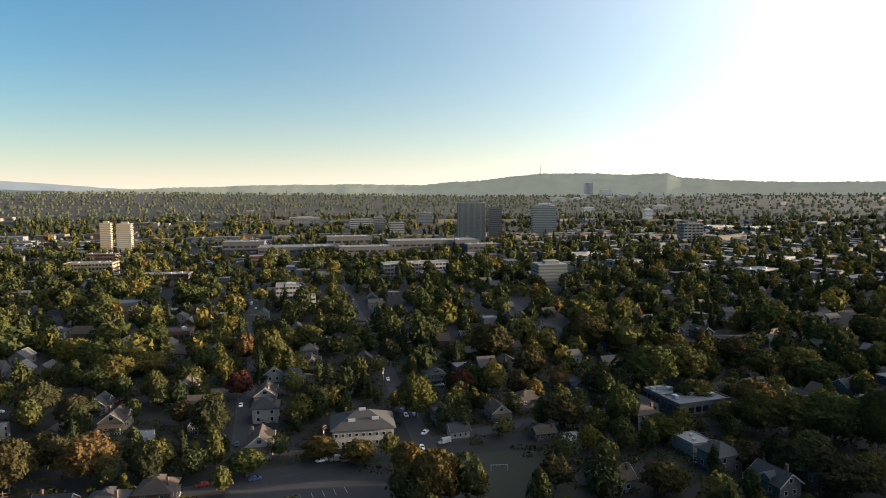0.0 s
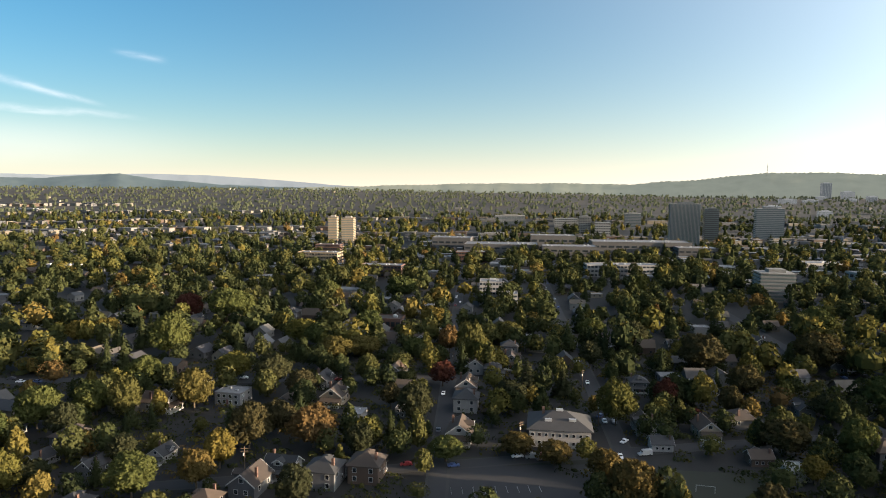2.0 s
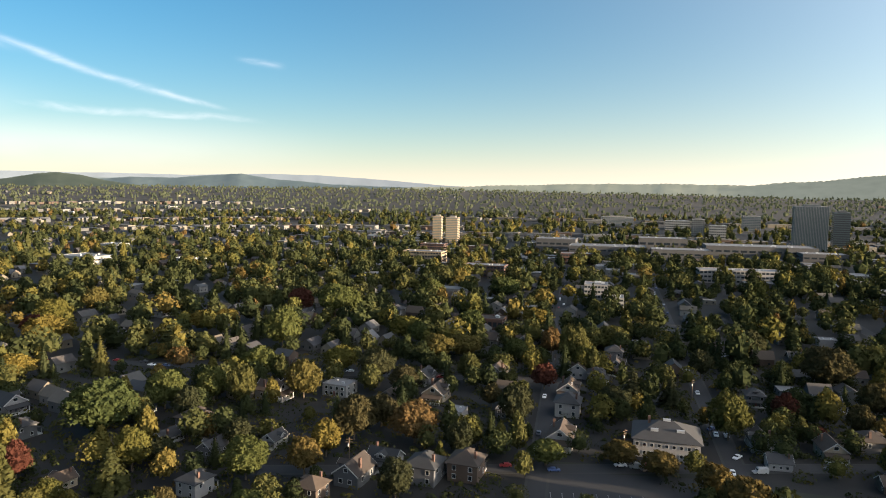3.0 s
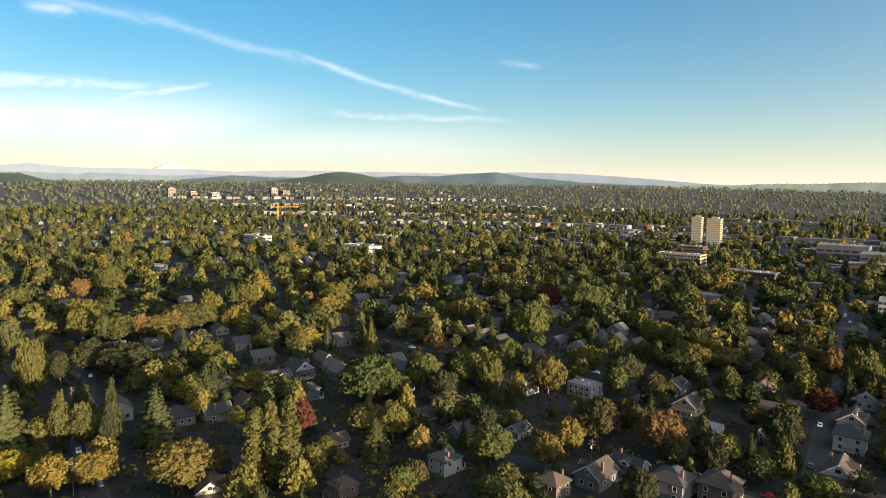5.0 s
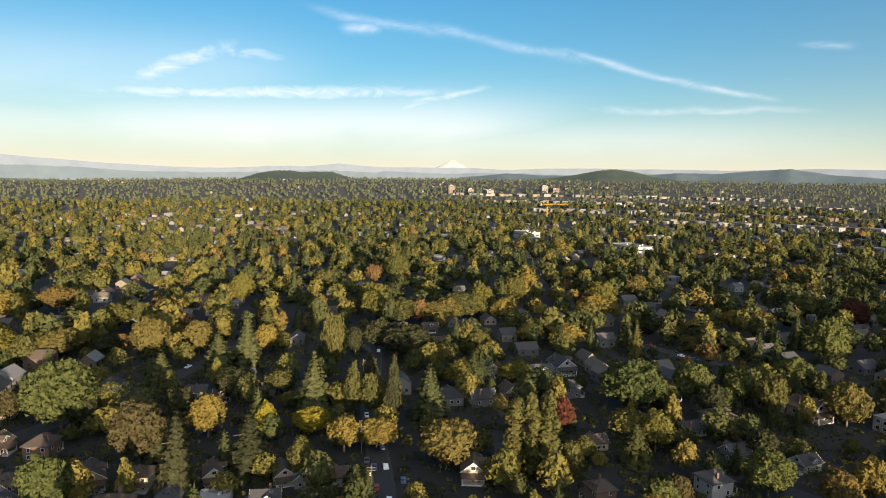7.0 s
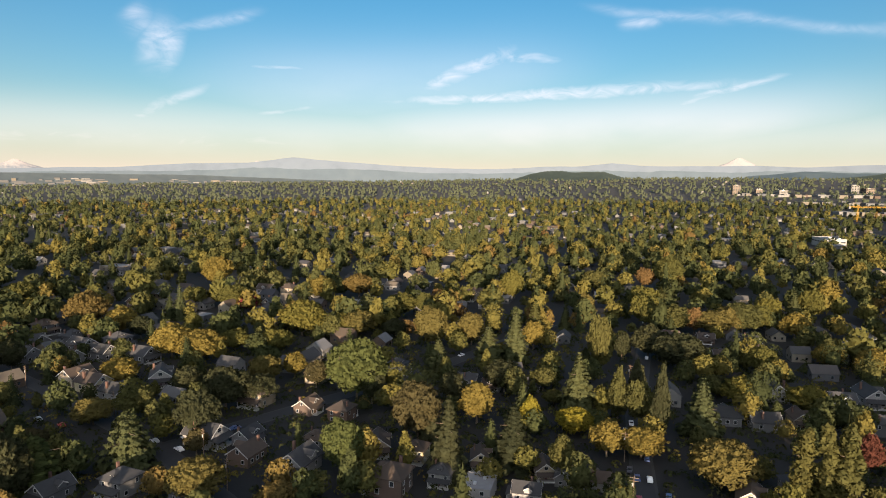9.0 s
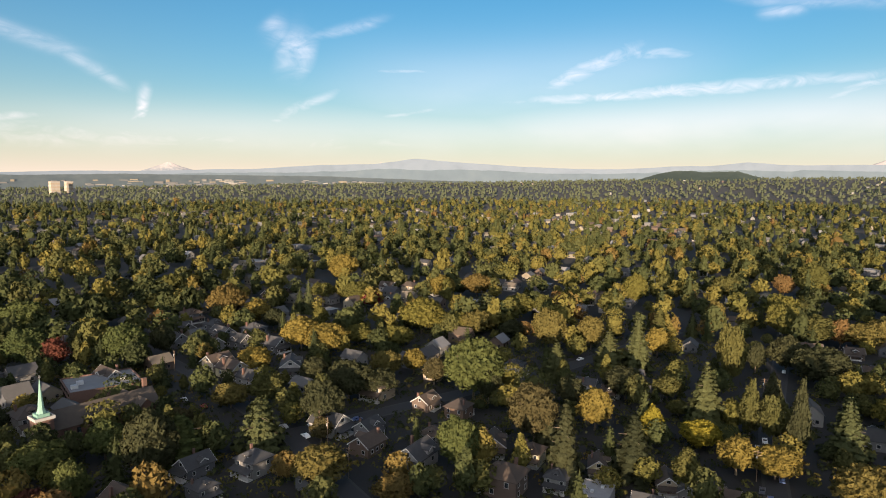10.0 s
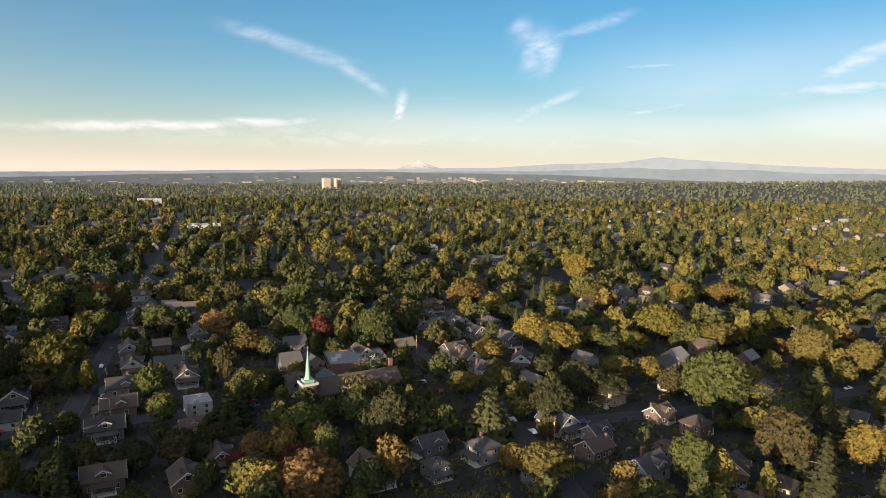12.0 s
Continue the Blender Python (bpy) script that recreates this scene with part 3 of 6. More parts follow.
CROWNS = {}
for kind, n, size, variants in (("R", 4800, 0.41, 4), ("r", 2900, 0.34, 7), ("o", 2400, 0.31, 4), ("p", 3000, 0.34, 2), ("c", 3000, 0.43, 3), ("k", 3000, 0.46, 2)):
    CROWNS[kind] = [(crown_mesh(kind, 11 + v + ord(kind), n, size), trunk_mesh(kind, v)) for v in range(variants)]
SHAPE_WORD = {"R": "large spreading", "r": "broad round-crowned", "o": "upright oval", "p": "tall columnar", "c": "conical evergreen", "k": "wide-spreading evergreen"}
PLACED = []
PROTOTYPES = {}
tree_rng = random.Random(5)


def tree(x, y, h, r, kind, colour):
    """A tree of its own: height and crown radius in metres."""
    kind = "R" if kind == "r" and r > 7.5 or kind == "o" and r > 5.2 else kind
    v = tree_rng.randrange(len(CROWNS[kind]))
    nh, nr = NATURAL[kind]
    m = Matrix.LocRotScale((x, y, float(rise(x, y))), Euler((0, 0, tree_rng.uniform(0, math.tau))), (r / nr, r / nr, h / nh))
    PLACED.append((x, y, r))
    key = (kind, colour, v)
    if key in PROTOTYPES:
        return copy_thing(PROTOTYPES[key][0], m)
    base = tagged(new("tree"), f"{SHAPE_WORD[kind]} tree with {LEAF_WORD[colour]} {'needles' if kind in 'ck' else 'autumn leaves'}", "tree", group="garden and street trees")
    crown, trunk = CROWNS[kind][v]
    for name, me in (("crown", crown), ("trunk", trunk)):
        ob = new(name, me)
        ob.parent = base
        if name == "crown":
            ob.material_slots[0].link = "OBJECT"
            ob.material_slots[0].material = LEAF[colour]
    PROTOTYPES[key] = (base, m)
    return base


def plant(rows):
    for row in rows:
        tree(*row)


plant([
    (58, 222, 14.8, 4.7, 'r', 'l'), (86, 313, 11.4, 8.8, 'r', 'd'), (95, 342, 18.5, 8.3, 'r', 'd'), (64, 216, 9.5, 5.3, 'r', 'd'), (95, 315, 10.0, 7.7, 'r', 'b'),
    (79, 255, 8.7, 5.2, 'r', 'm'), (145, 449, 23.4, 11.2, 'r', 'g'), (72, 221, 12.6, 5.9, 'r', 'd'), (109, 329, 23.6, 13.0, 'r', 'l'), (87, 255, 10.8, 5.2, 'r', 'm'),
    (107, 305, 13.1, 3.8, 'o', 'm'), (169, 456, 18.4, 11.5, 'r', 'g'), (80, 215, 12.7, 4.7, 'o', 'n'), (113, 303, 14.7, 4.7, 'o', 'l'), (152, 407, 12.9, 5.7, 'r', 'g'),
    (207, 518, 13.3, 10.2, 'r', 'o'), (158, 394, 17.2, 8.3, 'r', 'g'), (192, 455, 14.8, 8.7, 'r', 'n'), (91, 209, 12.0, 6.4, 'r', 'd'), (125, 270, 16.2, 6.5, 'r', 'g'),
])
plant([
    (186, 386, 17.7, 10.2, 'r', 'g'), (117, 242, 13.7, 5.9, 'r', 'g'), (186, 372, 12.8, 7.4, 'r', 'd'), (104, 204, 13.3, 6.9, 'r', 'n'), (242, 448, 15.5, 9.4, 'r', 'l'),
    (118, 208, 9.3, 4.7, 'r', 'n'), (156, 274, 16.7, 3.1, 'o', 'd'), (205, 348, 17.0, 11.8, 'r', 'o'), (161, 270, 19.1, 6.0, 'o', 'n'), (134, 223, 13.1, 10.1, 'k', 'd'),
    (257, 419, 19.1, 8.2, 'r', 'n'), (115, 186, 7.2, 4.3, 'r', 'x'), (342, 536, 29.7, 8.9, 'c', 'm'), (154, 240, 15.0, 9.6, 'r', 'm'), (196, 305, 13.0, 10.0, 'r', 'b'),
    (122, 186, 11.4, 6.3, 'r', 'o'), (106, 158, 15.1, 6.9, 'r', 'y'), (354, 527, 32.0, 11.6, 'c', 'c'), (169, 245, 9.4, 6.7, 'r', 'd'), (126, 170, 10.6, 6.2, 'r', 'x'),
])
plant([
    (236, 314, 20.6, 10.8, 'r', 'g'), (279, 370, 23.3, 14.0, 'r', 'g'), (147, 192, 12.8, 9.5, 'r', 'g'), (115, 149, 17.4, 10.3, 'r', 'o'), (241, 300, 15.3, 7.2, 'r', 'x'),
    (137, 167, 14.6, 5.5, 'r', 'g'), (266, 309, 15.2, 7.9, 'r', 'd'), (167, 186, 13.6, 7.4, 'r', 'g'), (260, 272, 21.7, 11.0, 'r', 'g'), (162, 161, 22.4, 9.0, 'r', 'd'),
    (164, 161, 11.4, 6.5, 'r', 'd'), (282, 268, 16.5, 6.9, 'o', 'd'), (417, 384, 20.0, 14.0, 'r', 'l'), (198, 182, 8.7, 6.2, 'r', 'n'), (174, 159, 18.8, 11.5, 'c', 'g'),
    (441, 383, 16.0, 8.7, 'r', 'y'), (374, 297, 23.1, 13.4, 'r', 'b'), (226, 179, 10.6, 8.1, 'r', 'w'), (275, 203, 12.0, 9.2, 'r', 'y'), (364, 266, 16.5, 10.3, 'r', 'y'),
])
plant([
    (194, 141, 18.6, 10.5, 'k', 'c'), (237, 168, 12.9, 8.2, 'r', 'm'), (358, 248, 13.2, 7.7, 'r', 'd'), (321, 204, 18.3, 11.2, 'r', 'y'), (408, 252, 25.0, 5.9, 'c', 'c'),
    (269, 164, 12.2, 7.1, 'r', 'd'), (177, 106, 13.1, 9.1, 'r', 'w'), (208, 124, 9.5, 4.5, 'r', 'n'), (375, 223, 12.7, 6.2, 'r', 'l'), (221, 131, 19.3, 8.5, 'r', 'd'),
    (447, 264, 16.2, 9.5, 'r', 'l'), (315, 184, 17.7, 12.0, 'r', 'y'), (542, 297, 26.6, 14.0, 'r', 'y'), (254, 137, 18.0, 11.0, 'r', 'd'), (454, 237, 17.4, 12.1, 'r', 'l'),
    (342, 178, 12.0, 9.3, 'r', 'l'), (448, 221, 11.4, 8.8, 'r', 'q'), (263, 127, 12.5, 9.3, 'r', 'd'), (289, 135, 13.7, 8.3, 'r', 'w'), (176, 79, 8.8, 6.7, 'r', 'b'),
])
plant([
    (347, 155, 12.3, 9.5, 'r', 'l'), (301, 125, 12.6, 6.2, 'r', 'y'), (383, 154, 22.4, 14.0, 'r', 'l'), (288, 109, 12.8, 5.6, 'r', 'n'), (499, 183, 19.2, 11.6, 'r', 'y'),
    (386, 131, 14.1, 10.8, 'r', 'l'), (205, 68, 18.0, 8.0, 'r', 'g'), (388, 120, 15.9, 11.2, 'r', 'w'), (275, 85, 27.2, 14.0, 'r', 'g'), (521, 159, 19.2, 14.0, 'r', 'b'),
    (437, 127, 18.2, 14.0, 'k', 'c'), (272, 77, 16.8, 6.4, 'r', 'd'), (392, 96, 11.6, 8.9, 'r', 'd'), (452, 108, 16.7, 12.7, 'r', 'l'), (236, 49, 22.8, 9.4, 'o', 'n'),
    (461, 91, 15.9, 7.4, 'r', 'l'), (235, 44, 18.6, 5.6, 'c', 'd'), (372, 69, 24.0, 10.4, 'r', 'w'), (320, 56, 19.2, 8.5, 'c', 'c'), (209, 33, 27.8, 7.3, 'c', 'd'),
])
plant([
    (279, 42, 14.3, 6.4, 'r', 'd'), (383, 47, 19.2, 8.6, 'r', 'w'), (258, 29, 16.5, 7.2, 'r', 'y'), (346, 33, 21.3, 9.6, 'c', 'c'), (300, 21, 14.7, 9.5, 'r', 'd'),
    (533, 33, 24.3, 10.3, 'r', 'l'), (221, 12, 22.4, 8.8, 'c', 'd'), (350, 19, 30.0, 8.5, 'c', 'c'), (252, 7, 15.2, 4.7, 'o', 'z'), (380, 10, 16.5, 7.4, 'r', 'y'),
    (402, 10, 25.9, 8.2, 'c', 'm'), (306, 3, 11.2, 6.9, 'r', 'm'), (287, -2, 6.8, 5.2, 'r', 'm'), (438, -9, 14.4, 5.0, 'c', 'c'), (214, -5, 15.5, 4.9, 'o', 'm'),
    (254, -10, 10.6, 7.8, 'r', 'z'), (276, -12, 27.0, 9.3, 'c', 'c'), (459, -23, 20.8, 6.9, 'r', 'w'), (588, -36, 19.1, 12.8, 'r', 'm'), (336, -25, 30.7, 6.7, 'o', 'm'),
])
plant([
    (235, -21, 13.3, 6.8, 'r', 'y'), (271, -28, 21.9, 4.7, 'o', 'm'), (368, -39, 15.3, 4.9, 'r', 'd'), (290, -38, 20.9, 4.3, 'o', 'd'), (267, -36, 19.2, 6.2, 'o', 'm'),
    (620, -84, 18.9, 8.7, 'r', 'o'), (490, -67, 22.2, 11.3, 'r', 'l'), (460, -63, 21.0, 11.0, 'r', 'l'), (236, -33, 11.3, 8.7, 'r', 'y'), (375, -54, 18.4, 10.1, 'o', 'd'),
    (252, -42, 28.8, 3.5, 'o', 'd'), (622, -104, 30.0, 14.0, 'r', 'l'), (448, -81, 17.2, 12.8, 'r', 'm'), (355, -67, 18.9, 14.0, 'r', 'd'), (443, -92, 16.7, 6.8, 'r', 'o'),
    (262, -59, 23.3, 8.9, 'c', 'c'), (350, -81, 13.5, 4.8, 'c', 'c'), (441, -104, 15.6, 12.0, 'r', 'w'), (320, -79, 7.7, 5.9, 'r', 'd'), (216, -56, 15.9, 10.9, 'r', 'w'),
])
plant([
    (449, -123, 20.0, 13.5, 'r', 'm'), (301, -84, 13.3, 8.7, 'r', 'l'), (355, -108, 14.6, 7.6, 'r', 'l'), (465, -143, 21.7, 9.8, 'r', 'l'), (496, -170, 21.9, 7.3, 'c', 'c'),
    (504, -183, 21.9, 9.4, 'r', 'l'), (297, -110, 12.3, 9.4, 'r', 'l'), (204, -76, 27.2, 4.4, 'p', 'm'), (537, -207, 20.4, 9.5, 'r', 'y'), (376, -148, 12.2, 8.2, 'r', 'y'),
    (201, -81, 29.7, 4.2, 'p', 'm'), (199, -86, 31.0, 4.6, 'p', 'm'), (363, -166, 14.3, 11.0, 'r', 'y'), (236, -108, 14.5, 4.8, 'r', 'x'), (197, -94, 13.8, 4.7, 'o', 'm'),
    (463, -228, 14.9, 9.5, 'r', 'x'), (210, -105, 8.8, 4.6, 'r', 'l'), (358, -180, 16.0, 3.9, 'c', 'c'), (428, -218, 19.8, 14.0, 'r', 'y'), (492, -255, 19.2, 12.6, 'r', 'l'),
])
plant([
    (513, -299, 20.5, 10.9, 'r', 'w'), (254, -149, 22.2, 14.0, 'r', 'g'), (338, -199, 21.2, 5.6, 'c', 'm'), (204, -122, 15.7, 6.4, 'c', 'm'), (212, -135, 15.1, 7.0, 'r', 'l'),
    (171, -112, 9.9, 5.7, 'r', 'g'), (207, -143, 10.4, 5.4, 'r', 'd'), (172, -119, 10.6, 4.0, 'r', 'n'), (261, -183, 17.9, 9.2, 'r', 'g'), (344, -249, 20.0, 14.0, 'k', 'c'),
    (239, -178, 15.1, 6.2, 'r', 'd'), (385, -301, 15.0, 9.0, 'r', 'y'), (250, -201, 17.2, 7.5, 'r', 'g'), (251, -204, 13.7, 5.2, 'r', 'n'), (382, -320, 13.5, 9.6, 'r', 'y'),
    (197, -170, 11.4, 6.2, 'r', 'd'), (235, -205, 19.6, 7.0, 'o', 'm'), (173, -152, 15.1, 8.2, 'r', 'g'), (150, -133, 9.0, 6.9, 'r', 'g'), (387, -348, 16.7, 7.3, 'r', 'o'),
])
plant([
    (264, -243, 17.2, 9.9, 'r', 'g'), (300, -295, 27.3, 11.5, 'o', 'g'), (375, -389, 21.3, 10.4, 'r', 'x'), (158, -165, 14.5, 6.0, 'r', 'b'), (219, -229, 19.0, 8.9, 'r', 'w'),
    (163, -182, 14.2, 6.1, 'r', 'y'), (343, -395, 26.9, 14.0, 'r', 'g'), (234, -273, 15.2, 9.3, 'r', 'l'), (337, -406, 22.1, 9.2, 'o', 'g'), (165, -201, 18.2, 8.4, 'r', 'n'),
    (209, -274, 16.8, 9.3, 'r', 'd'), (165, -219, 13.9, 7.8, 'r', 'n'), (120, -167, 14.4, 5.7, 'o', 'd'), (184, -263, 13.6, 7.8, 'r', 'n'), (249, -360, 16.3, 12.0, 'r', 'l'),
    (143, -212, 16.5, 9.9, 'r', 'o'), (236, -354, 15.5, 7.5, 'r', 'g'), (317, -496, 21.3, 12.8, 'r', 'g'), (205, -328, 15.2, 10.3, 'r', 'w'), (121, -210, 13.6, 5.6, 'o', 'd'),
])
plant([
    (195, -343, 13.7, 10.5, 'r', 'w'), (166, -297, 15.8, 6.4, 'o', 'm'), (225, -404, 16.7, 10.2, 'r', 'g'), (137, -267, 11.7, 5.4, 'r', 'n'), (273, -556, 21.3, 14.0, 'r', 'g'),
    (165, -353, 13.1, 7.3, 'r', 'g'), (117, -251, 18.0, 7.3, 'o', 'd'), (194, -449, 14.5, 11.2, 'r', 'y'), (128, -308, 13.5, 6.9, 'r', 'x'), (90, -220, 9.5, 6.9, 'r', 'g'),
    (151, -374, 17.4, 7.5, 'r', 'o'), (129, -352, 25.9, 8.7, 'o', 'm'), (120, -344, 17.3, 6.2, 'o', 'l'), (137, -401, 14.6, 11.2, 'r', 'm'), (110, -347, 10.8, 6.8, 'r', 'l'),
    (125, -415, 14.9, 11.5, 'r', 'm'), (86, -288, 13.0, 7.9, 'r', 'd'), (67, -236, 8.9, 6.8, 'r', 'b'), (83, -308, 19.2, 6.9, 'c', 'd'), (52, -233, 9.0, 6.9, 'r', 'b'),
])
plant([
    (67, -316, 14.6, 6.1, 'c', 'd'), (64, -374, 15.9, 6.8, 'r', 'd'), (77, -450, 15.0, 10.0, 'r', 'g'), (32, -224, 12.7, 6.4, 'r', 'b'), (37, -284, 19.1, 8.6, 'r', 'l'),
    (47, -434, 18.2, 9.6, 'r', 'd'), (21, -204, 17.6, 8.8, 'r', 'b'), (16, -206, 9.7, 4.5, 'r', 'o'), (19, -319, 13.1, 6.3, 'r', 'x'), (6, -305, 5.4, 4.1, 'r', 'x'),
    (5, -387, 22.4, 12.4, 'r', 'n'), (-9, -317, 14.1, 5.7, 'r', 'n'), (-16, -352, 15.6, 8.5, 'r', 'n'), (-19, -218, 11.2, 6.4, 'r', 'n'), (-28, -277, 14.2, 9.2, 'r', 'n'),
    (-67, -515, 22.1, 11.8, 'r', 'g'), (-56, -420, 21.9, 13.5, 'r', 'n'), (-35, -253, 9.7, 5.0, 'r', 'y'), (-50, -329, 11.7, 9.0, 'r', 'd'), (-77, -419, 15.1, 11.3, 'r', 'g'),
])
plant([
    (-52, -279, 16.5, 7.0, 'r', 'g'), (-49, -261, 10.6, 5.4, 'r', 'g'), (-116, -533, 12.8, 5.2, 'o', 'l'), (-77, -339, 21.3, 14.0, 'r', 'g'), (-64, -262, 11.8, 7.7, 'r', 'm'),
    (-55, -216, 10.9, 7.6, 'r', 'n'), (-106, -406, 14.5, 7.8, 'r', 'w'), (-96, -350, 19.4, 14.0, 'r', 'm'), (-93, -314, 11.5, 8.8, 'r', 'm'), (-116, -380, 15.4, 7.8, 'r', 'm'),
    (-155, -491, 18.0, 4.1, 'c', 'd'), (-98, -284, 10.6, 8.2, 'r', 'm'), (-136, -389, 15.3, 10.9, 'r', 'n'), (-89, -240, 10.2, 6.1, 'r', 'n'), (-115, -300, 15.4, 9.3, 'r', 'o'),
    (-108, -276, 17.3, 10.8, 'r', 'm'), (-142, -361, 15.3, 10.7, 'r', 'm'), (-190, -477, 22.7, 14.0, 'r', 'g'), (-160, -363, 16.5, 12.7, 'r', 'm'), (-122, -275, 16.7, 10.9, 'r', 'm'),
])
plant([
    (-105, -231, 13.7, 10.6, 'r', 'd'), (-164, -346, 13.4, 10.2, 'r', 'g'), (-207, -428, 16.6, 10.0, 'r', 'g'), (-302, -613, 23.2, 14.0, 'r', 'g'), (-134, -268, 19.1, 14.0, 'r', 'g'),
    (-114, -219, 13.4, 10.3, 'r', 'n'), (-189, -362, 14.3, 5.8, 'o', 'l'), (-246, -453, 17.6, 13.6, 'r', 'm'), (-144, -257, 25.0, 8.0, 'r', 'g'),
])
plant([(452, -66, 17.0, 9.0, 'r', 'l'), (446, -113, 17.5, 10.5, 'r', 'w'), (455, -133, 18.0, 10.5, 'r', 'l'), (440, -152, 17.0, 9.0, 'r', 'y')])
for base, m in PROTOTYPES.values():
    base.matrix_basis = m


# ------------------------------------------------------------ houses
def slab_roof(bm, pts_a, pts_b, thick=0.22):
    """A roof plane with thickness, from an eave line to a ridge line."""
    a0, a1, b1, b0 = (Vector(p) for p in (pts_a[0], pts_a[1], pts_b[1], pts_b[0]))
    up = Vector((0, 0, thick))
    lo = [bm.verts.new(p) for p in (a0, a1, b1, b0)]
    hi = [bm.verts.new(p + up) for p in (a0, a1, b1, b0)]
    bm.faces.new(hi)
    bm.faces.new(lo[::-1])
    for i in range(4):
        j = (i + 1) % 4
        bm.faces.new((lo[i], lo[j], hi[j], hi[i]))


def gable_roof(bm, w, d, z, pitch, over=0.55, along="y", at=(0, 0)):
    """Two slabs that meet in a ridge along y or x."""
    ox, oy = at
    if along == "y":
        hw, hd = w / 2 + over, d / 2 + over
        zr, ze = z + pitch * w / 2, z - pitch * over
        for s in (-1, 1):
            slab_roof(bm, [(ox + s * hw, oy - s * hd, ze), (ox + s * hw, oy + s * hd, ze)], [(ox, oy - s * hd, zr), (ox, oy + s * hd, zr)])
    else:
        hw, hd = w / 2 + over, d / 2 + over
        zr, ze = z + pitch * d / 2, z - pitch * over
        for s in (-1, 1):
            slab_roof(bm, [(ox + s * hw, oy + s * hd, ze), (ox - s * hw, oy + s * hd, ze)], [(ox + s * hw, oy, zr), (ox - s * hw, oy, zr)])


def gable_body(bm, w, d, z, pitch, along="y", z0=0.0, at=(0, 0)):
    """Walls of a house with pointed gables."""
    ox, oy = at
    hw, hd = w / 2, d / 2
    base = [bm.verts.new((ox + x, oy + y, z0)) for x, y in ((-hw, -hd), (hw, -hd), (hw, hd), (-hw, hd))]
    top = [bm.verts.new((v.co.x, v.co.y, z)) for v in base]
    for i in range(4):
        j = (i + 1) % 4
        bm.faces.new((base[i], base[j], top[j], top[i]))
    if along == "y":
        r = [bm.verts.new((ox, oy - hd, z + pitch * hw)), bm.verts.new((ox, oy + hd, z + pitch * hw))]
        bm.faces.new((top[0], top[1], r[0]))
        bm.faces.new((top[2], top[3], r[1]))
    else:
        r = [bm.verts.new((ox - hw, oy, z + pitch * hd)), bm.verts.new((ox + hw, oy, z + pitch * hd))]
        bm.faces.new((top[3], top[0], r[0]))
        bm.faces.new((top[1], top[2], r[1]))


def bargeboards(bm, w, d, z, pitch, over=0.55, along="y", at=(0, 0)):
    """White boards along the sloping edges of a gable roof."""
    ox, oy = at
    half, end = (w / 2, d / 2) if along == "y" else (d / 2, w / 2)
    for e in (-1, 1):
        for s in (-1, 1):
            q0, q1 = e * (end + over), e * (end + over + 0.08)
            foot, top = s * (half + over), 0.0
            zf, zt = z - pitch * over, z + pitch * half
            pts = [(foot, zf - 0.2), (top, zt - 0.2), (top, zt + 0.24), (foot, zf + 0.24)]
            rows = [[bm.verts.new((ox + a, oy + q, b) if along == "y" else (ox + q, oy + a, b)) for a, b in pts] for q in (q0, q1)]
            for k in range(4):
                bm.faces.new((rows[0][k], rows[0][(k + 1) % 4], rows[1][(k + 1) % 4], rows[1][k]))
            bm.faces.new(rows[1])
            bm.faces.new(rows[0][::-1])


def hip_roof(bm, w, d, z, pitch, over=0.7, at=(0, 0)):
    ox, oy = at
    hw, hd = w / 2 + over, d / 2 + over
    zt = z + pitch * min(hw, hd)
    k = max(0.0, hw - hd), max(0.0, hd - hw)
    eave = [bm.verts.new((ox + x, oy + y, z)) for x, y in ((-hw, -hd), (hw, -hd), (hw, hd), (-hw, hd))]
    low = [bm.verts.new((v.co.x, v.co.y, z - 0.22)) for v in eave]
    r = [bm.verts.new((ox - k[0] - 0.2, oy - k[1] - 0.2, zt)), bm.verts.new((ox + k[0] + 0.2, oy - k[1] - 0.2, zt)), bm.verts.new((ox + k[0] + 0.2, oy + k[1] + 0.2, zt)), bm.verts.new((ox - k[0] - 0.2, oy + k[1] + 0.2, zt))]
    for i in range(4):
        j = (i + 1) % 4
        bm.faces.new((eave[i], eave[j], r[j], r[i]))
        bm.faces.new((low[i], low[j], eave[j], eave[i]))
    bm.faces.new(r)
    bm.faces.new(low[::-1])


def window_at(house, x, y, z, w, h, face):
    """A window with a white frame and a dark pane, on a wall that faces face degrees (0: -y)."""
    bm = bmesh.new()
    t = 0.14

    def loop(a, b, y):
        return [bm.verts.new((sx * a, y, sz * b)) for sx, sz in ((-1, -1), (1, -1), (1, 1), (-1, 1))]
    rings = [loop(w / 2 + t, h / 2 + t, 0.05), loop(w / 2 + t, h / 2 + t, -0.09), loop(w / 2, h / 2, -0.09), loop(w / 2, h / 2, -0.02)]
    for p, q in zip(rings, rings[1:]):
        for k in range(4):
            bm.faces.new((p[k], p[(k + 1) % 4], q[(k + 1) % 4], q[k]))
    bm.faces.new(rings[-1]).material_index = 1
    bmesh.ops.recalc_face_normals(bm, faces=bm.faces)
    f = part("window", bm, trim, house)
    f.data.materials.append(glass)
    f.matrix_basis = pose(x, y, z, 0, 0, face)


HOUSE_SIZE = {"g": (8.6, 11.5), "s": (11.0, 8.6), "h": (9.6, 9.6), "f": (12.0, 10.0)}


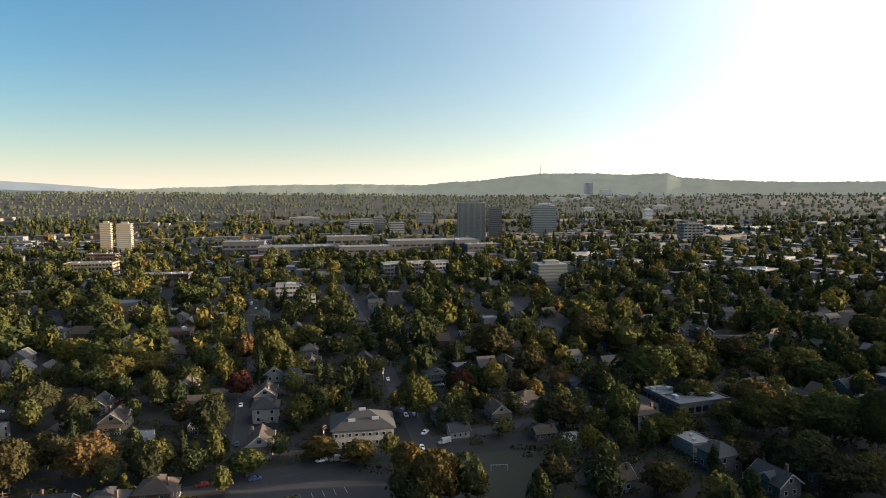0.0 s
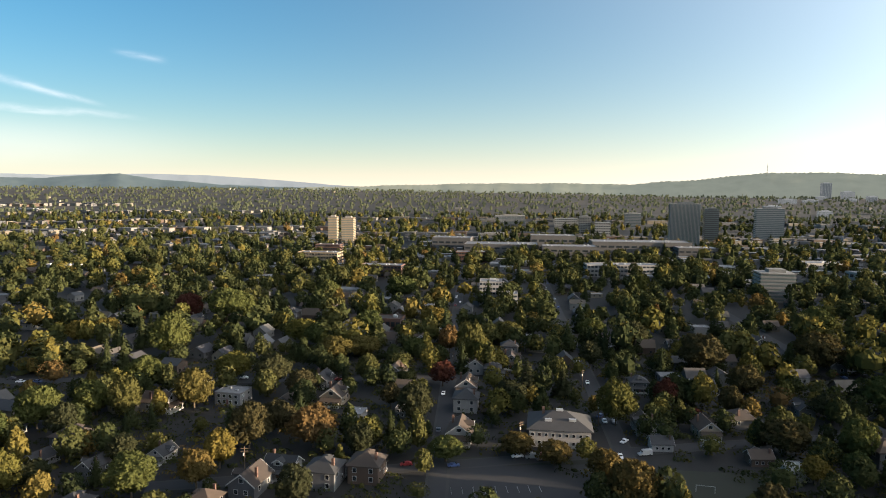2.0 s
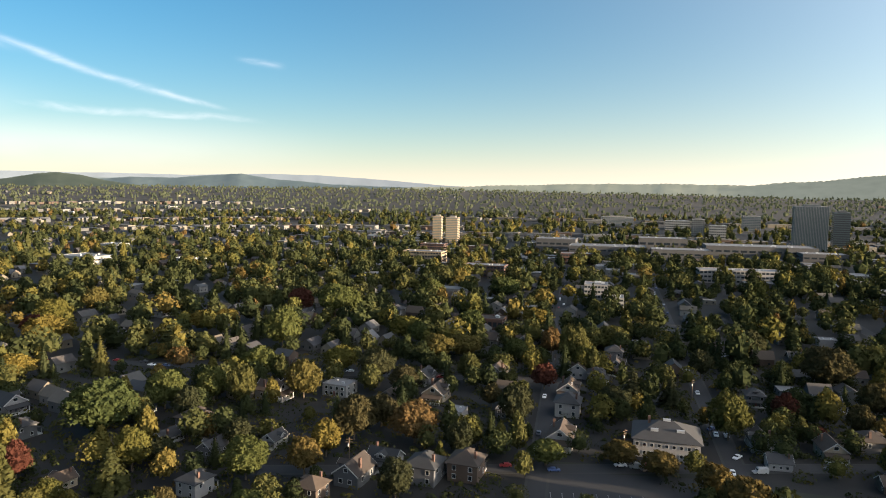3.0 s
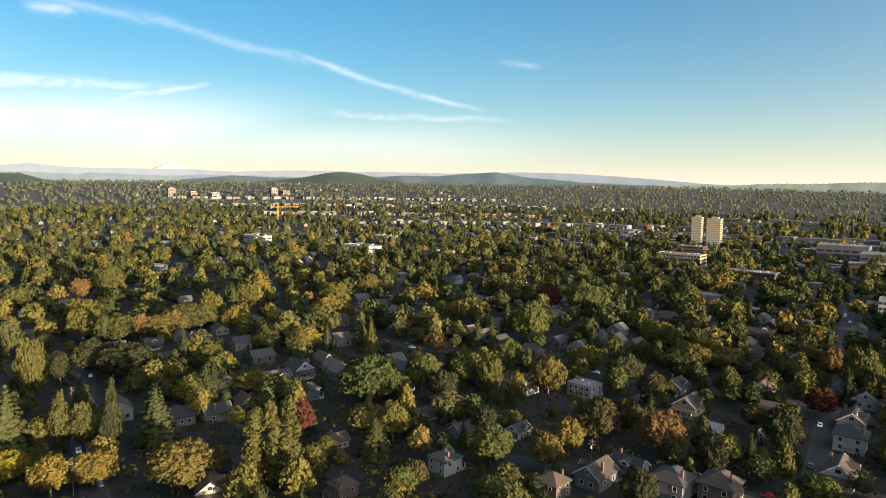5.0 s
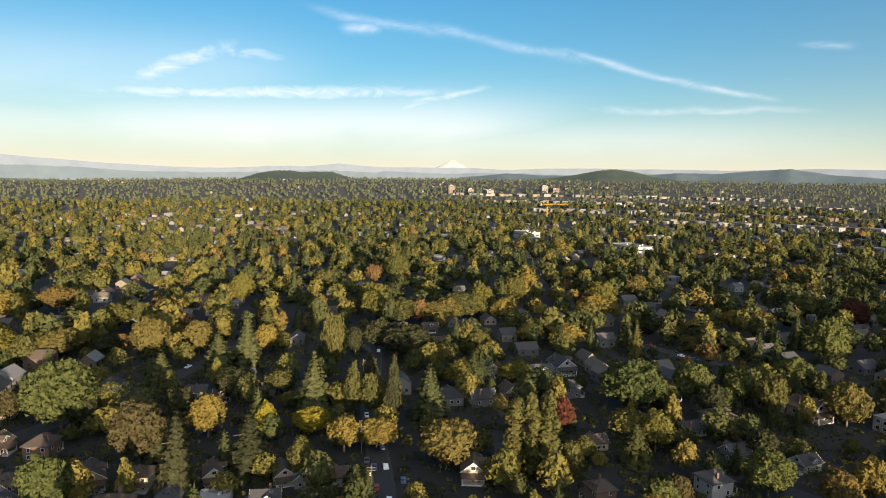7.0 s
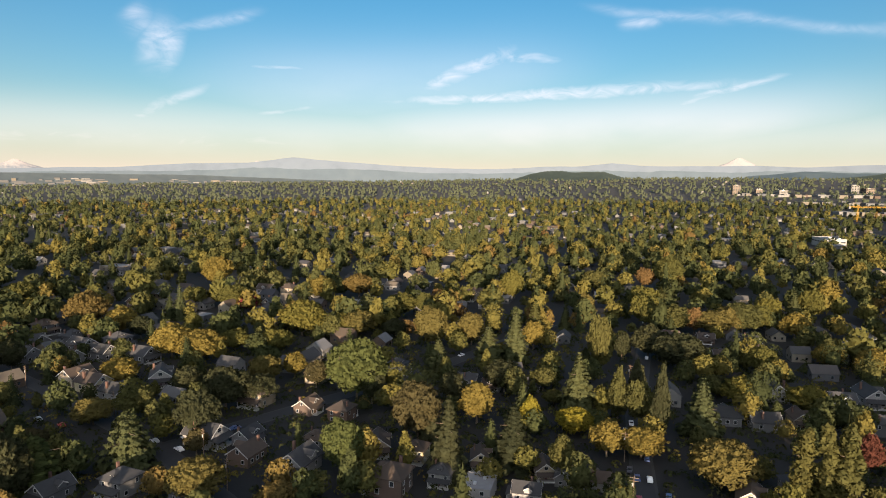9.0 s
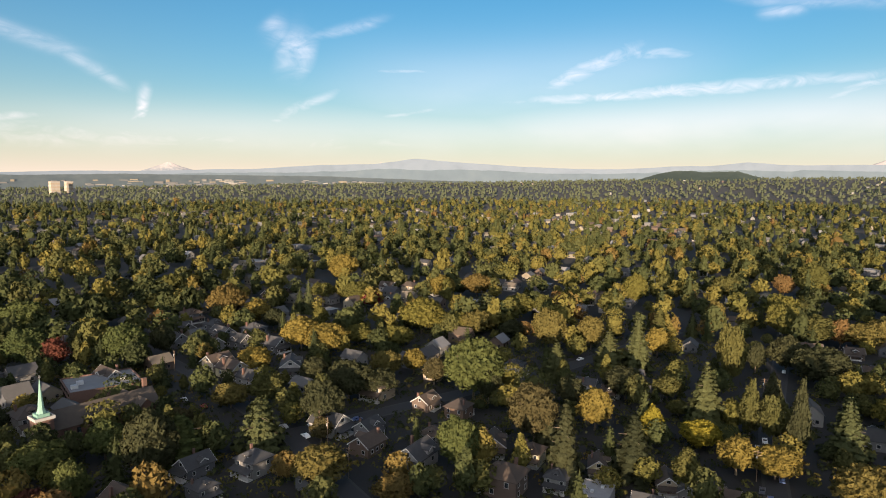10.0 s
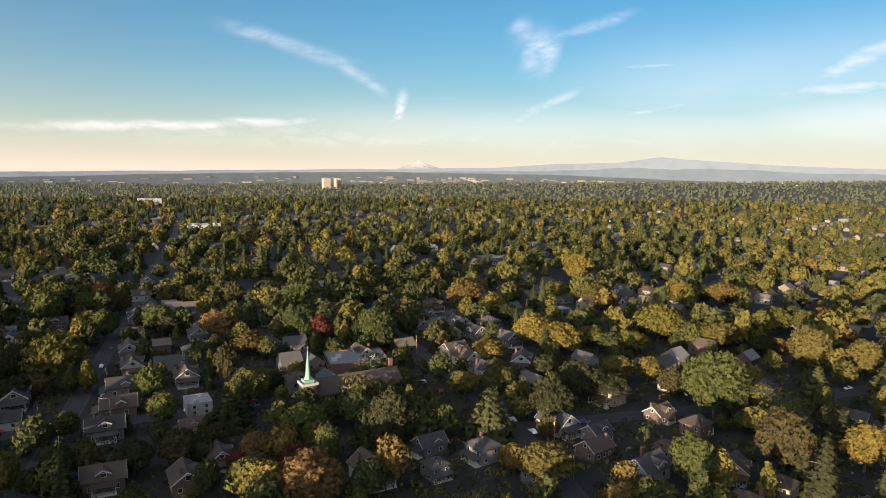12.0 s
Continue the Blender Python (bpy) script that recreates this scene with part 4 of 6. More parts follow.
def house_parts(kind, wall, roof):
    """One house with its parts round its own origin; its front faces -y."""
    w, d = HOUSE_SIZE[kind]
    hs = new("house")
    bm, br = bmesh.new(), bmesh.new()
    if kind == "g":
        e, p = 4.4, 0.75
        gable_body(bm, w, d, e, p)
        gable_roof(br, w, d, e, p)
        gable_body(bm, 3.2, 3.0, e + 1.7, 0.6, "x", e + 0.2, (2.9, 0.8))
        gable_roof(br, 3.6, 3.0, e + 1.7, 0.6, 0.3, "x", (2.9, 0.8))
        wins = [(-2.2, -d / 2, 1.9, 1.5, 1.4, 0), (2.4, -d / 2, 1.9, 1.5, 1.4, 0), (0, -d / 2, e + 1.2, 1.6, 1.3, 0), (-1.5, d / 2, 2.0, 1.2, 1.3, 180), (1.8, d / 2, 2.0, 1.2, 1.3, 180), (0, d / 2, e + 1.2, 1.3, 1.2, 180)]
        wins += [(s * w / 2, y, 2.4, 1.1, 1.4, s * 90) for s in (-1, 1) for y in (-3.2, 2.4)]
        porch = (w * 0.96, 2.6, 2.9)
    elif kind == "s":
        e, p = 4.2, 0.7
        gable_body(bm, w, d, e, p, "x")
        gable_roof(br, w, d, e, p, 0.6, "x")
        gable_body(bm, 3.4, 3.4, e + 1.8, 0.55, "y", e + 0.2, (0, -2.2))
        gable_roof(br, 3.4, 3.8, e + 1.8, 0.55, 0.4, "y", (0, -2.2))
        wins = [(-3.2, -d / 2, 1.9, 1.6, 1.4, 0), (3.2, -d / 2, 1.9, 1.6, 1.4, 0), (0, -3.9, e + 1.2, 1.5, 1.0, 0), (-3, d / 2, 2.0, 1.2, 1.3, 180), (0, d / 2, 2.0, 1.2, 1.3, 180), (3, d / 2, 2.0, 1.2, 1.3, 180)]
        wins += [(s * w / 2, y, z, 1.1, 1.3, s * 90) for s in (-1, 1) for y, z in ((2.2, 2.0), (0, e + 1.2))]
        porch = (w * 0.6, 2.2, 2.9)
    elif kind == "h":
        e, p = 6.0, 0.55
        box(bm, -w / 2, w / 2, -d / 2, d / 2, 0, e)
        hip_roof(br, w, d, e + 0.05, p)
        box(bm, -1.2, 1.2, -3.6, -1.0, e + 0.3, e + 1.9)
        hip_roof(br, 2.4, 2.6, e + 1.9, 0.5, 0.45, (0, -2.3))
        wins = [(x, -d / 2, z, 1.2, 1.5, 0) for x in (-2.9, 2.9) for z in (1.8, 4.5)] + [(0, -3.6, e + 1.2, 1.4, 0.7, 0)]
        wins += [(x, d / 2, z, 1.1, 1.4, 180) for x in (-2.6, 2.6) for z in (1.8, 4.5)]
        wins += [(s * w / 2, y, z, 1.1, 1.4, s * 90) for s in (-1, 1) for y, z in ((-2.4, 1.8), (2.0, 4.5))]
        porch = (w * 0.98, 2.4, 3.0)
    else:
        e = 5.2
        box(bm, -w / 2, w / 2, -d / 2, d / 2, 0, e)
        box(br, -w / 2 + 0.28, w / 2 - 0.28, -d / 2 + 0.28, d / 2 - 0.28, e - 0.35, e - 0.1)
        for a in ((-w / 2 - 0.06, w / 2 + 0.06, -d / 2 - 0.06, -d / 2 + 0.28), (-w / 2 - 0.06, w / 2 + 0.06, d / 2 - 0.28, d / 2 + 0.06), (-w / 2 - 0.06, -w / 2 + 0.28, -d / 2 + 0.28, d / 2 - 0.28), (w / 2 - 0.28, w / 2 + 0.06, -d / 2 + 0.28, d / 2 - 0.28)):
            box(bm, *a, e, e + 0.35)
        wins = [(x, -d / 2, z, 1.3, 1.3, 0) for x in (-4, -1.4, 1.4, 4) for z in (1.5, 3.9)] + [(s * w / 2, y, z, 1.2, 1.3, s * 90) for s in (-1, 1) for y in (-2.6, 2.2) for z in (1.5, 3.9)]
        porch = None
        for x, y in ((-2.5, 1.5), (2.2, -1.0)):
            part("roof_vent", boxed(x - 0.6, x + 0.6, y - 0.5, y + 0.5, e - 0.12, e + 0.7), steel, hs)
    part("wall", bm, wall, hs)
    part("roof", br, roof, hs)
    if kind in "gs":
        bb = bmesh.new()
        bargeboards(bb, w, d, e, p, 0.55 if kind == "g" else 0.6, "y" if kind == "g" else "x")
        if kind == "g":
            bargeboards(bb, 3.6, 3.0, e + 1.7, 0.6, 0.3, "x", (2.9, 0.8))
        else:
            bargeboards(bb, 3.4, 3.8, e + 1.8, 0.55, 0.4, "y", (0, -2.2))
        bmesh.ops.recalc_face_normals(bb, faces=bb.faces)
        part("bargeboard", bb, trim, hs, "white-painted bargeboards")
    for a in wins:
        window_at(hs, *a)
    part("door", boxed(-0.5, 0.5, -d / 2 - 0.06, -d / 2 + 0.05, 0.4, 2.5), door_paint, hs)
    if porch:
        pw, pd, ph = porch
        bp = bmesh.new()
        y0, y1 = -d / 2 - pd, -d / 2
        slab_roof(bp, [(-pw / 2 - 0.3, y0 - 0.35, ph - 0.25), (pw / 2 + 0.3, y0 - 0.35, ph - 0.25)], [(-pw / 2 - 0.3, y1, ph + 0.7), (pw / 2 + 0.3, y1, ph + 0.7)], 0.18)
        part("porch_roof", bp, roof, hs)
        part("porch_floor", boxed(-pw / 2, pw / 2, y0, y1 - 0.01, 0.0, 0.45), trim, hs)
        post = part("porch_post", boxed(-0.16, 0.16, -0.16, 0.16, 0.45, ph - 0.1), trim, hs)
        post.matrix_basis = pose(-pw / 2 + 0.3, y0 + 0.3, 0)
        share("porch_post", post, hs, pose(pw / 2 - 0.3, y0 + 0.3, 0))
    if kind != "f":
        top = {"g": 8.6, "s": 8.3, "h": 9.4}[kind]
        part("chimney", boxed(-w / 2 + 1.0, -w / 2 + 1.75, 1.2, 2.1, 2.5, top), brick, hs, "brick chimney")
    return hs


HOUSE_KINDS = {}
KIND_WORD = {"g": "front-gabled bungalow with a porch", "s": "side-gabled house with a dormer", "h": "two-storey hip-roofed house with a porch", "f": "flat-roofed two-storey building"}
house_rng = random.Random(9)
HOUSES = []


def house(x, y, width, kind, wall, faces=None):
    roof = "flat" if kind == "f" else ("brown" if wall in "tby" or house_rng.random() < 0.25 else "grey")
    w, d = HOUSE_SIZE[kind]
    k = min(1.12, max(0.75, width * 0.80 / w))
    turn = skew(x, y) + house_rng.choice((0, 0, math.pi / 2, -math.pi / 2, math.pi))
    turn = turn if faces is None else radians(faces)
    m = Matrix.LocRotScale((x, y, float(rise(x, y))), Euler((0, 0, turn)), (k, k, min(k, 1.1)))
    HOUSES.append((x, y, k * 5.6))
    key = (kind, wall, roof)
    if key in HOUSE_KINDS:
        return copy_thing(HOUSE_KINDS[key][0], m)
    hs = house_parts(kind, WALLS[wall], ROOFS[roof])
    tagged(hs, f"{WALL_WORD[wall]} {KIND_WORD[kind]}, {'pale' if roof == 'flat' else roof} roof", "house", group="houses of the neighbourhood")
    HOUSE_KINDS[key] = (hs, m)
    return hs


def settle(rows):
    for row in rows:
        house(*row)


settle([
    (76, 284, 9.8, 'g', 'w'), (116, 414, 13.9, 'g', 'w'), (87, 309, 13.1, 'g', 'e'), (155, 525, 16.7, 'g', 'e'), (148, 441, 16.4, 's', 'e'),
    (122, 343, 11.3, 'h', 'e'), (81, 208, 14.9, 's', 'b'), (98, 248, 16.9, 's', 'e'), (111, 267, 14.6, 'g', 'b'), (123, 290, 12.9, 'g', 'e'),
    (152, 349, 12.4, 'g', 'e'), (140, 319, 12.5, 'g', 'w'), (169, 383, 13.5, 's', 'b'), (190, 424, 15.0, 'g', 'e'), (226, 494, 15.7, 'g', 'w'),
    (258, 553, 16.7, 'g', 'e'), (98, 189, 14.3, 's', 'b'), (150, 286, 15.6, 'g', 'e'), (122, 229, 7.1, 'g', 't'), (171, 316, 17.2, 'h', 'e'),
])
settle([
    (207, 381, 17.3, 'h', 'w'), (135, 248, 14.7, 'f', 'w'), (195, 356, 14.4, 'g', 'e'), (114, 196, 9.3, 'g', 'b'), (178, 298, 10.8, 'g', 'e'),
    (246, 363, 17.5, 'g', 'e'), (209, 303, 11.4, 'h', 'e'), (178, 237, 14.5, 'h', 'e'), (268, 320, 13.5, 'g', 'e'), (294, 351, 12.6, 'h', 'e'),
    (231, 253, 16.5, 'g', 'w'), (141, 150, 17.6, 'g', 'w'), (323, 308, 17.8, 'g', 'e'), (388, 367, 17.1, 'g', 'e'), (299, 275, 16.3, 'g', 'e'),
    (323, 291, 14.7, 'g', 'e'), (170, 150, 9.6, 'g', 'e'), (354, 311, 15.2, 'h', 'e'), (157, 136, 7.6, 'h', 'e'), (299, 250, 17.4, 'g', 'e'),
])
settle([
    (333, 274, 17.2, 'h', 'e'), (272, 223, 15.8, 's', 't'), (322, 260, 14.7, 'g', 'e'), (264, 208, 12.1, 'g', 'y'), (311, 239, 13.9, 'g', 'e'),
    (256, 191, 10.5, 'g', 'w'), (178, 132, 11.2, 'h', 'e'), (333, 245, 14.6, 'h', 'e'), (445, 310, 14.9, 's', 'b'), (312, 216, 15.2, 'g', 'e'),
    (280, 184, 12.1, 'g', 'w', -60), (175, 108, 8.9, 'h', 'e'), (218, 126, 12.5, 'g', 'w'), (207, 104, 13.5, 's', 'b'), (222, 111, 12.0, 's', 'e'),
    (262, 126, 15.1, 'h', 't'), (516, 239, 13.9, 'g', 'w'), (460, 209, 14.7, 'g', 'w'), (516, 218, 15.4, 'h', 't'), (203, 83, 15.4, 'g', 'w'),
])
settle([
    (257, 101, 12.7, 's', 'b'), (222, 84, 9.6, 'h', 'e'), (297, 112, 10.5, 'h', 't'), (251, 84, 11.0, 'h', 'b'), (351, 114, 12.0, 's', 't'),
    (224, 61, 9.8, 'g', 't', -75), (576, 154, 10.0, 'g', 'w'), (195, 49, 15.3, 'h', 'b'), (319, 77, 10.8, 'h', 'w'), (220, 46, 9.6, 'h', 'y'),
    (204, 34, 8.6, 'h', 'e'), (525, 67, 15.4, 'h', 't'), (308, 39, 7.8, 'g', 'w'), (197, 21, 13.9, 'f', 'w'), (220, 23, 8.5, 'g', 'y', -84),
    (495, 50, 9.9, 'g', 'w'), (302, 27, 9.1, 's', 'e'), (198, 6, 7.0, 'g', 'w'), (306, 9, 11.1, 's', 'e'), (216, 1, 8.0, 'g', 't', -80),
])
settle([
    (212, -6, 7.0, 'g', 'e'), (210, -16, 7.0, 'g', 'w'), (311, -41, 9.9, 'h', 'e'), (608, -102, 15.0, 'g', 'w'), (411, -70, 12.2, 'g', 'e'),
    (383, -77, 11.5, 'g', 'w'), (419, -94, 11.9, 's', 'b'), (377, -94, 12.6, 's', 'b'), (279, -72, 13.7, 's', 'e'), (410, -118, 11.8, 'g', 'w'),
    (275, -86, 10.1, 'g', 'e'), (206, -62, 9.8, 'g', 't', -106), (315, -102, 11.9, 'g', 'w'), (217, -78, 7.5, 'h', 'e'), (283, -102, 9.0, 'g', 't'),
    (309, -128, 9.9, 'g', 'w'), (317, -143, 12.5, 'g', 'w'), (279, -130, 10.7, 'h', 'e'), (220, -114, 7.6, 's', 't'), (182, -97, 9.2, 'h', 'b'),
])
settle([
    (234, -139, 8.7, 'h', 'b'), (265, -173, 10.0, 'h', 'e'), (459, -320, 12.0, 'g', 'w'), (225, -158, 7.0, 'g', 'w'), (179, -136, 10.6, 'h', 'w'),
    (227, -173, 14.0, 'h', 'e'), (201, -161, 8.3, 'g', 'e'), (233, -222, 13.1, 'g', 'w'), (188, -180, 7.9, 'g', 'w'), (235, -241, 11.6, 'g', 'e'),
    (358, -378, 12.7, 'g', 'w'), (144, -154, 10.5, 'h', 'b'), (210, -245, 16.6, 'f', 'w'), (141, -172, 11.6, 'g', 'e'), (139, -187, 13.6, 's', 'w'),
    (306, -427, 18.4, 'h', 'w'), (186, -285, 10.6, 'g', 'e'), (121, -186, 14.5, 'h', 'e'), (165, -264, 15.1, 'g', 't'), (284, -456, 15.6, 'g', 't'),
])
settle([
    (144, -247, 9.5, 'f', 'w'), (308, -532, 19.4, 'g', 'w'), (110, -196, 13.9, 'h', 'b'), (198, -380, 13.8, 'g', 'e'), (223, -442, 19.4, 's', 'b'),
    (157, -312, 12.5, 'g', 'w'), (126, -261, 10.1, 'f', 'e'), (175, -387, 13.1, 'g', 'e'), (224, -503, 19.4, 'f', 'w'), (93, -243, 12.5, 'g', 'w'),
    (104, -279, 13.6, 'h', 'w'), (113, -304, 12.7, 'g', 'w'), (122, -342, 12.9, 'g', 'w'), (110, -336, 11.0, 'h', 'e'), (116, -387, 12.5, 'h', 'e'),
    (107, -361, 12.2, 'g', 'e'), (83, -488, 14.4, 'g', 'e'), (70, -432, 12.8, 'g', 'e'), (34, -342, 10.7, 'h', 'e'), (25, -282, 10.4, 'g', 'w'),
])
settle([
    (17, -265, 6.8, 's', 'w'), (20, -436, 13.4, 'g', 'e'), (8, -504, 14.6, 'f', 'w'), (4, -350, 10.4, 'g', 'e'), (1, -288, 10.5, 'g', 't'),
    (-12, -301, 12.3, 'h', 'e'), (-27, -467, 12.9, 'g', 'e'), (-18, -265, 9.8, 's', 'b'), (-39, -432, 15.3, 'g', 'w'), (-29, -257, 6.2, 'f', 'w'),
    (-39, -333, 9.4, 'g', 'e'), (-64, -425, 13.2, 'g', 'e'), (-38, -220, 18.8, 's', 'e'), (-61, -283, 14.1, 'h', 'e'), (-120, -462, 14.6, 'g', 'e'),
    (-75, -256, 14.4, 'f', 'w'), (-139, -462, 13.3, 'g', 'e'), (-80, -240, 13.8, 'h', 'e'), (-126, -333, 11.1, 'g', 'e'), (-92, -222, 15.9, 'g', 'e'),
])
settle([
    (-107, -226, 12.1, 'h', 'b'), (-173, -337, 14.7, 's', 'e'), (-266, -478, 17.5, 'f', 'w'),
])
for hs, m in HOUSE_KINDS.values():
    hs.matrix_basis = m

# ------------------------------------------------------------ landmark buildings
LANDMARK_SPOTS = []


def keep_clear(x, y, r):
    LANDMARK_SPOTS.append((x, y, r))


def rooted(name, x, y, turn, label, category, group=""):
    """An Empty at the foot of a building, turned by degrees."""
    ob = tagged(new(name), label, category, group)
    ob.matrix_basis = pose(x, y, float(rise(x, y)), 0, 0, turn)
    return ob


def tower(name, x, y, w, d, top, turn, style, wall, label, floors, bays, core_mat=None, cap=None):
    """A tall building: a glass or solid core, then fins, floor bands or both, and a roof box."""
    h = top - float(rise(x, y))
    ob = rooted(name, x, y, turn, label, "building")
    keep_clear(x, y, max(w, d) * 0.72)
    core = part("core", boxed(-w / 2, w / 2, -d / 2, d / 2, -1, h), core_mat or (tower_glass if style != "solid" else wall), ob)
    step = h / floors
    if style in ("bands", "grid"):
        bm = bmesh.new()
        q = 0.35
        for a in ((-w / 2 - q, w / 2 + q, -d / 2 - q, -d / 2), (-w / 2 - q, w / 2 + q, d / 2, d / 2 + q), (-w / 2 - q, -w / 2, -d / 2, d / 2), (w / 2, w / 2 + q, -d / 2, d / 2)):
            box(bm, *a, 0, step * 0.5)
        first = part("floor_band", bm, wall, ob)
        for k in range(1, floors):
            share("floor_band", first, ob, pose(0, 0, k * step))
    if style in ("fins", "grid"):
        q = 0.6 if style == "fins" else 0.5
        fx = part("fin", boxed(-q / 2, q / 2, -0.55, 0.55, 0, h), wall, ob)
        fx.matrix_basis = pose(-w / 2, -d / 2 - 0.3, 0)
        nx, ny = bays, max(2, round(bays * d / w))
        for k in range(nx + 1):
            for s in (-1, 1):
                if k or s > 0:
                    share("fin", fx, ob, pose(-w / 2 + w * k / nx, s * (d / 2 + 0.3), 0))
        for k in range(1, ny):
            for s in (-1, 1):
                share("fin", fx, ob, pose(s * (w / 2 + 0.3), -d / 2 + d * k / ny, 0, 0, 0, 90))
    if style == "solid":
        pane = part("window", boxed(-w / bays * 0.3, w / bays * 0.3, -0.12, 0.1, step * 0.3, step * 0.78), glass, ob)
        pane.matrix_basis = pose(-w / 2 + w / bays * 0.5, -d / 2, 0)
        nd = max(1, round(bays * d / w))
        for f in range(floors):
            for k in range(bays):
                for s in (0, 1):
                    if f or k or s:
                        share("window", pane, ob, pose(-w / 2 + w / bays * (k + 0.5), (-d / 2, d / 2)[s], f * step, 0, 0, 180 * s))
            for k in range(nd):
                for s in (-1, 1):
                    share("window", pane, ob, pose(s * w / 2, -d / 2 + d / nd * (k + 0.5), f * step, 0, 0, 90 * s))
    part("roof_edge", boxed(-w / 2 - 0.6, w / 2 + 0.6, -d / 2 - 0.6, d / 2 + 0.6, h, h + 1.1), wall, ob)
    part("plant_room", boxed(-w * 0.28, w * 0.22, -d * 0.25, d * 0.25, h + 1.1, h + 4.2), cap or concrete, ob)
    return ob


def low_block(x, y, w, d, top, turn, wall, label, bays=10, floors=1, roof=None, name="commercial_building"):
    """A long low building with a parapet, a flat roof, roof units and a row of windows."""
    h = max(4.0, top - float(rise(x, y)))
    ob = rooted(name, x, y, turn, label, "building")
    for k in (-0.36, -0.12, 0.12, 0.36):
        a = radians(turn)
        for j in (-0.25, 0.25):
            keep_clear(x + math.cos(a) * w * k - math.sin(a) * d * j, y + math.sin(a) * w * k + math.cos(a) * d * j, max(w * 0.13, d * 0.27))
    part("wall", boxed(-w / 2, w / 2, -d / 2, d / 2, -1, h - 0.5), wall, ob)
    part("roof", boxed(-w / 2 + 0.4, w / 2 - 0.4, -d / 2 + 0.4, d / 2 - 0.4, h - 0.5, h - 0.25), roof or ROOFS["flat"], ob)
    bm = bmesh.new()
    for a in ((-w / 2 - 0.1, w / 2 + 0.1, -d / 2 - 0.1, -d / 2 + 0.4), (-w / 2 - 0.1, w / 2 + 0.1, d / 2 - 0.4, d / 2 + 0.1), (-w / 2 - 0.1, -w / 2 + 0.4, -d / 2 + 0.4, d / 2 - 0.4), (w / 2 - 0.4, w / 2 + 0.1, -d / 2 + 0.4, d / 2 - 0.4)):
        box(bm, *a, h - 0.5, h + 0.3)
    part("parapet", bm, wall, ob)
    step = h / floors
    pw = w / bays
    low, high = (0.3, 0.72) if floors > 1 or h < 10 else (0.55, 0.7)
    pane = part("window", boxed(-pw * 0.36, pw * 0.36, -0.1, 0.1, step * low, step * high), glass, ob)
    pane.matrix_basis = pose(-w / 2 + pw / 2, d / 2, 0, 0, 0, 180)
    for f in range(floors):
        for k in range(bays):
            if f or k:
                share("window", pane, ob, pose(-w / 2 + pw * (k + 0.5), d / 2, f * step, 0, 0, 180))
        for k in range(max(1, int(d / pw))):
            for s in (-1, 1):
                share("window", pane, ob, pose(s * w / 2, -d / 2 + pw * (k + 0.5), f * step, 0, 0, 90 * s))
    rng = random.Random(int(x * 7 + y))
    unit = part("roof_unit", boxed(-1.4, 1.4, -1.0, 1.0, h - 0.26, h + 1.3), steel, ob)
    unit.matrix_basis = pose(-w * 0.3, 0, 0)
    for k in range(max(2, int(w / 18))):
        share("roof_unit", unit, ob, pose(rng.uniform(-0.42, 0.42) * w, rng.uniform(-0.3, 0.3) * d, 0, 0, 0, rng.choice((0, 90))))
    return ob


tower("office_tower", 56, -1306, 52, 30, 82, 8, "fins", pale_concrete, "tall dark glass office tower with pale upright fins", 20, 22)
tower("office_tower", 11, -1440, 27, 30, 70, 8, "bands", dark_metal, "dark office block behind the finned tower", 17, 10)
tower("office_tower", -107, -1625, 56, 40, 69, 4, "bands", pale_concrete, "square office tower with pale floor bands", 16, 12)
tower("apartment_tower", 704, -1122, 17, 17, 51, 20, "bands", tan_panel, "slim tan apartment tower with balcony bands", 16, 6)
tower("apartment_tower", 636, -1067, 22, 24, 52, 20, "bands", tan_panel, "brown apartment tower with balcony bands", 16, 8)
tower("hotel_building", 282, -1532, 26, 24, 46, 12, "solid", concrete, "grey concrete hotel with a dark side", 11, 7)
low_block(241, -1530, 34, 26, 35, 12, pale_concrete, "pale stepped hotel wing", 9, 6)
low_block(388, -1824, 62, 40, 32, 12, pale_concrete, "wide white low office building", 12, 4)
tower("office_tower", 215, -1880, 42, 26, 46, 12, "grid", pale_concrete, "pale office block with a window grid", 9, 9)
tower("office_tower", 570, -1888, 88, 30, 34, 16, "grid", pale_concrete, "long pale office slab with a window grid", 6, 18)
tower("office_tower", -392, -1392, 42, 30, 36, 10, "solid", concrete, "grey concrete office block in evening haze", 6, 5)
tower("office_tower", -52, -690, 30, 26, 26.5, 12, "bands", concrete, "square grey concrete apartment block", 8, 8)
low_block(188, -566, 20, 22, 21, 18, WALLS["w"], "white flat-roofed apartment building", 7, 5, name="apartment_building")
low_block(170, -558, 18, 20, 12, 18, pale_concrete, "pale lower apartment wing", 5, 3, name="apartment_building")
low_block(500, -764, 56, 26, 19, 14, tan_panel, "tan apartment building with a pale roof", 14, 4, name="apartment_building")
low_block(575, -905, 40, 22, 17, 16, brick, "brown brick building beside the towers", 10, 4, name="apartment_building")
low_block(330, -905, 46, 24, 15, 18, brick, "red brick building beside the street", 12, 3, name="apartment_building")
low_block(370, -700, 50, 26, 14, 14, brick, "brick building with gabled bays", 12, 3, name="apartment_building")
low_block(105, -820, 88, 26, 15, 20, WALLS["w"], "white row of flats with round gables", 20, 3, name="apartment_building")
low_block(225, -430, 26, 17, 8, 14, brick, "tan-roofed low building beside a car park", 7, 1, ROOFS["brown"])
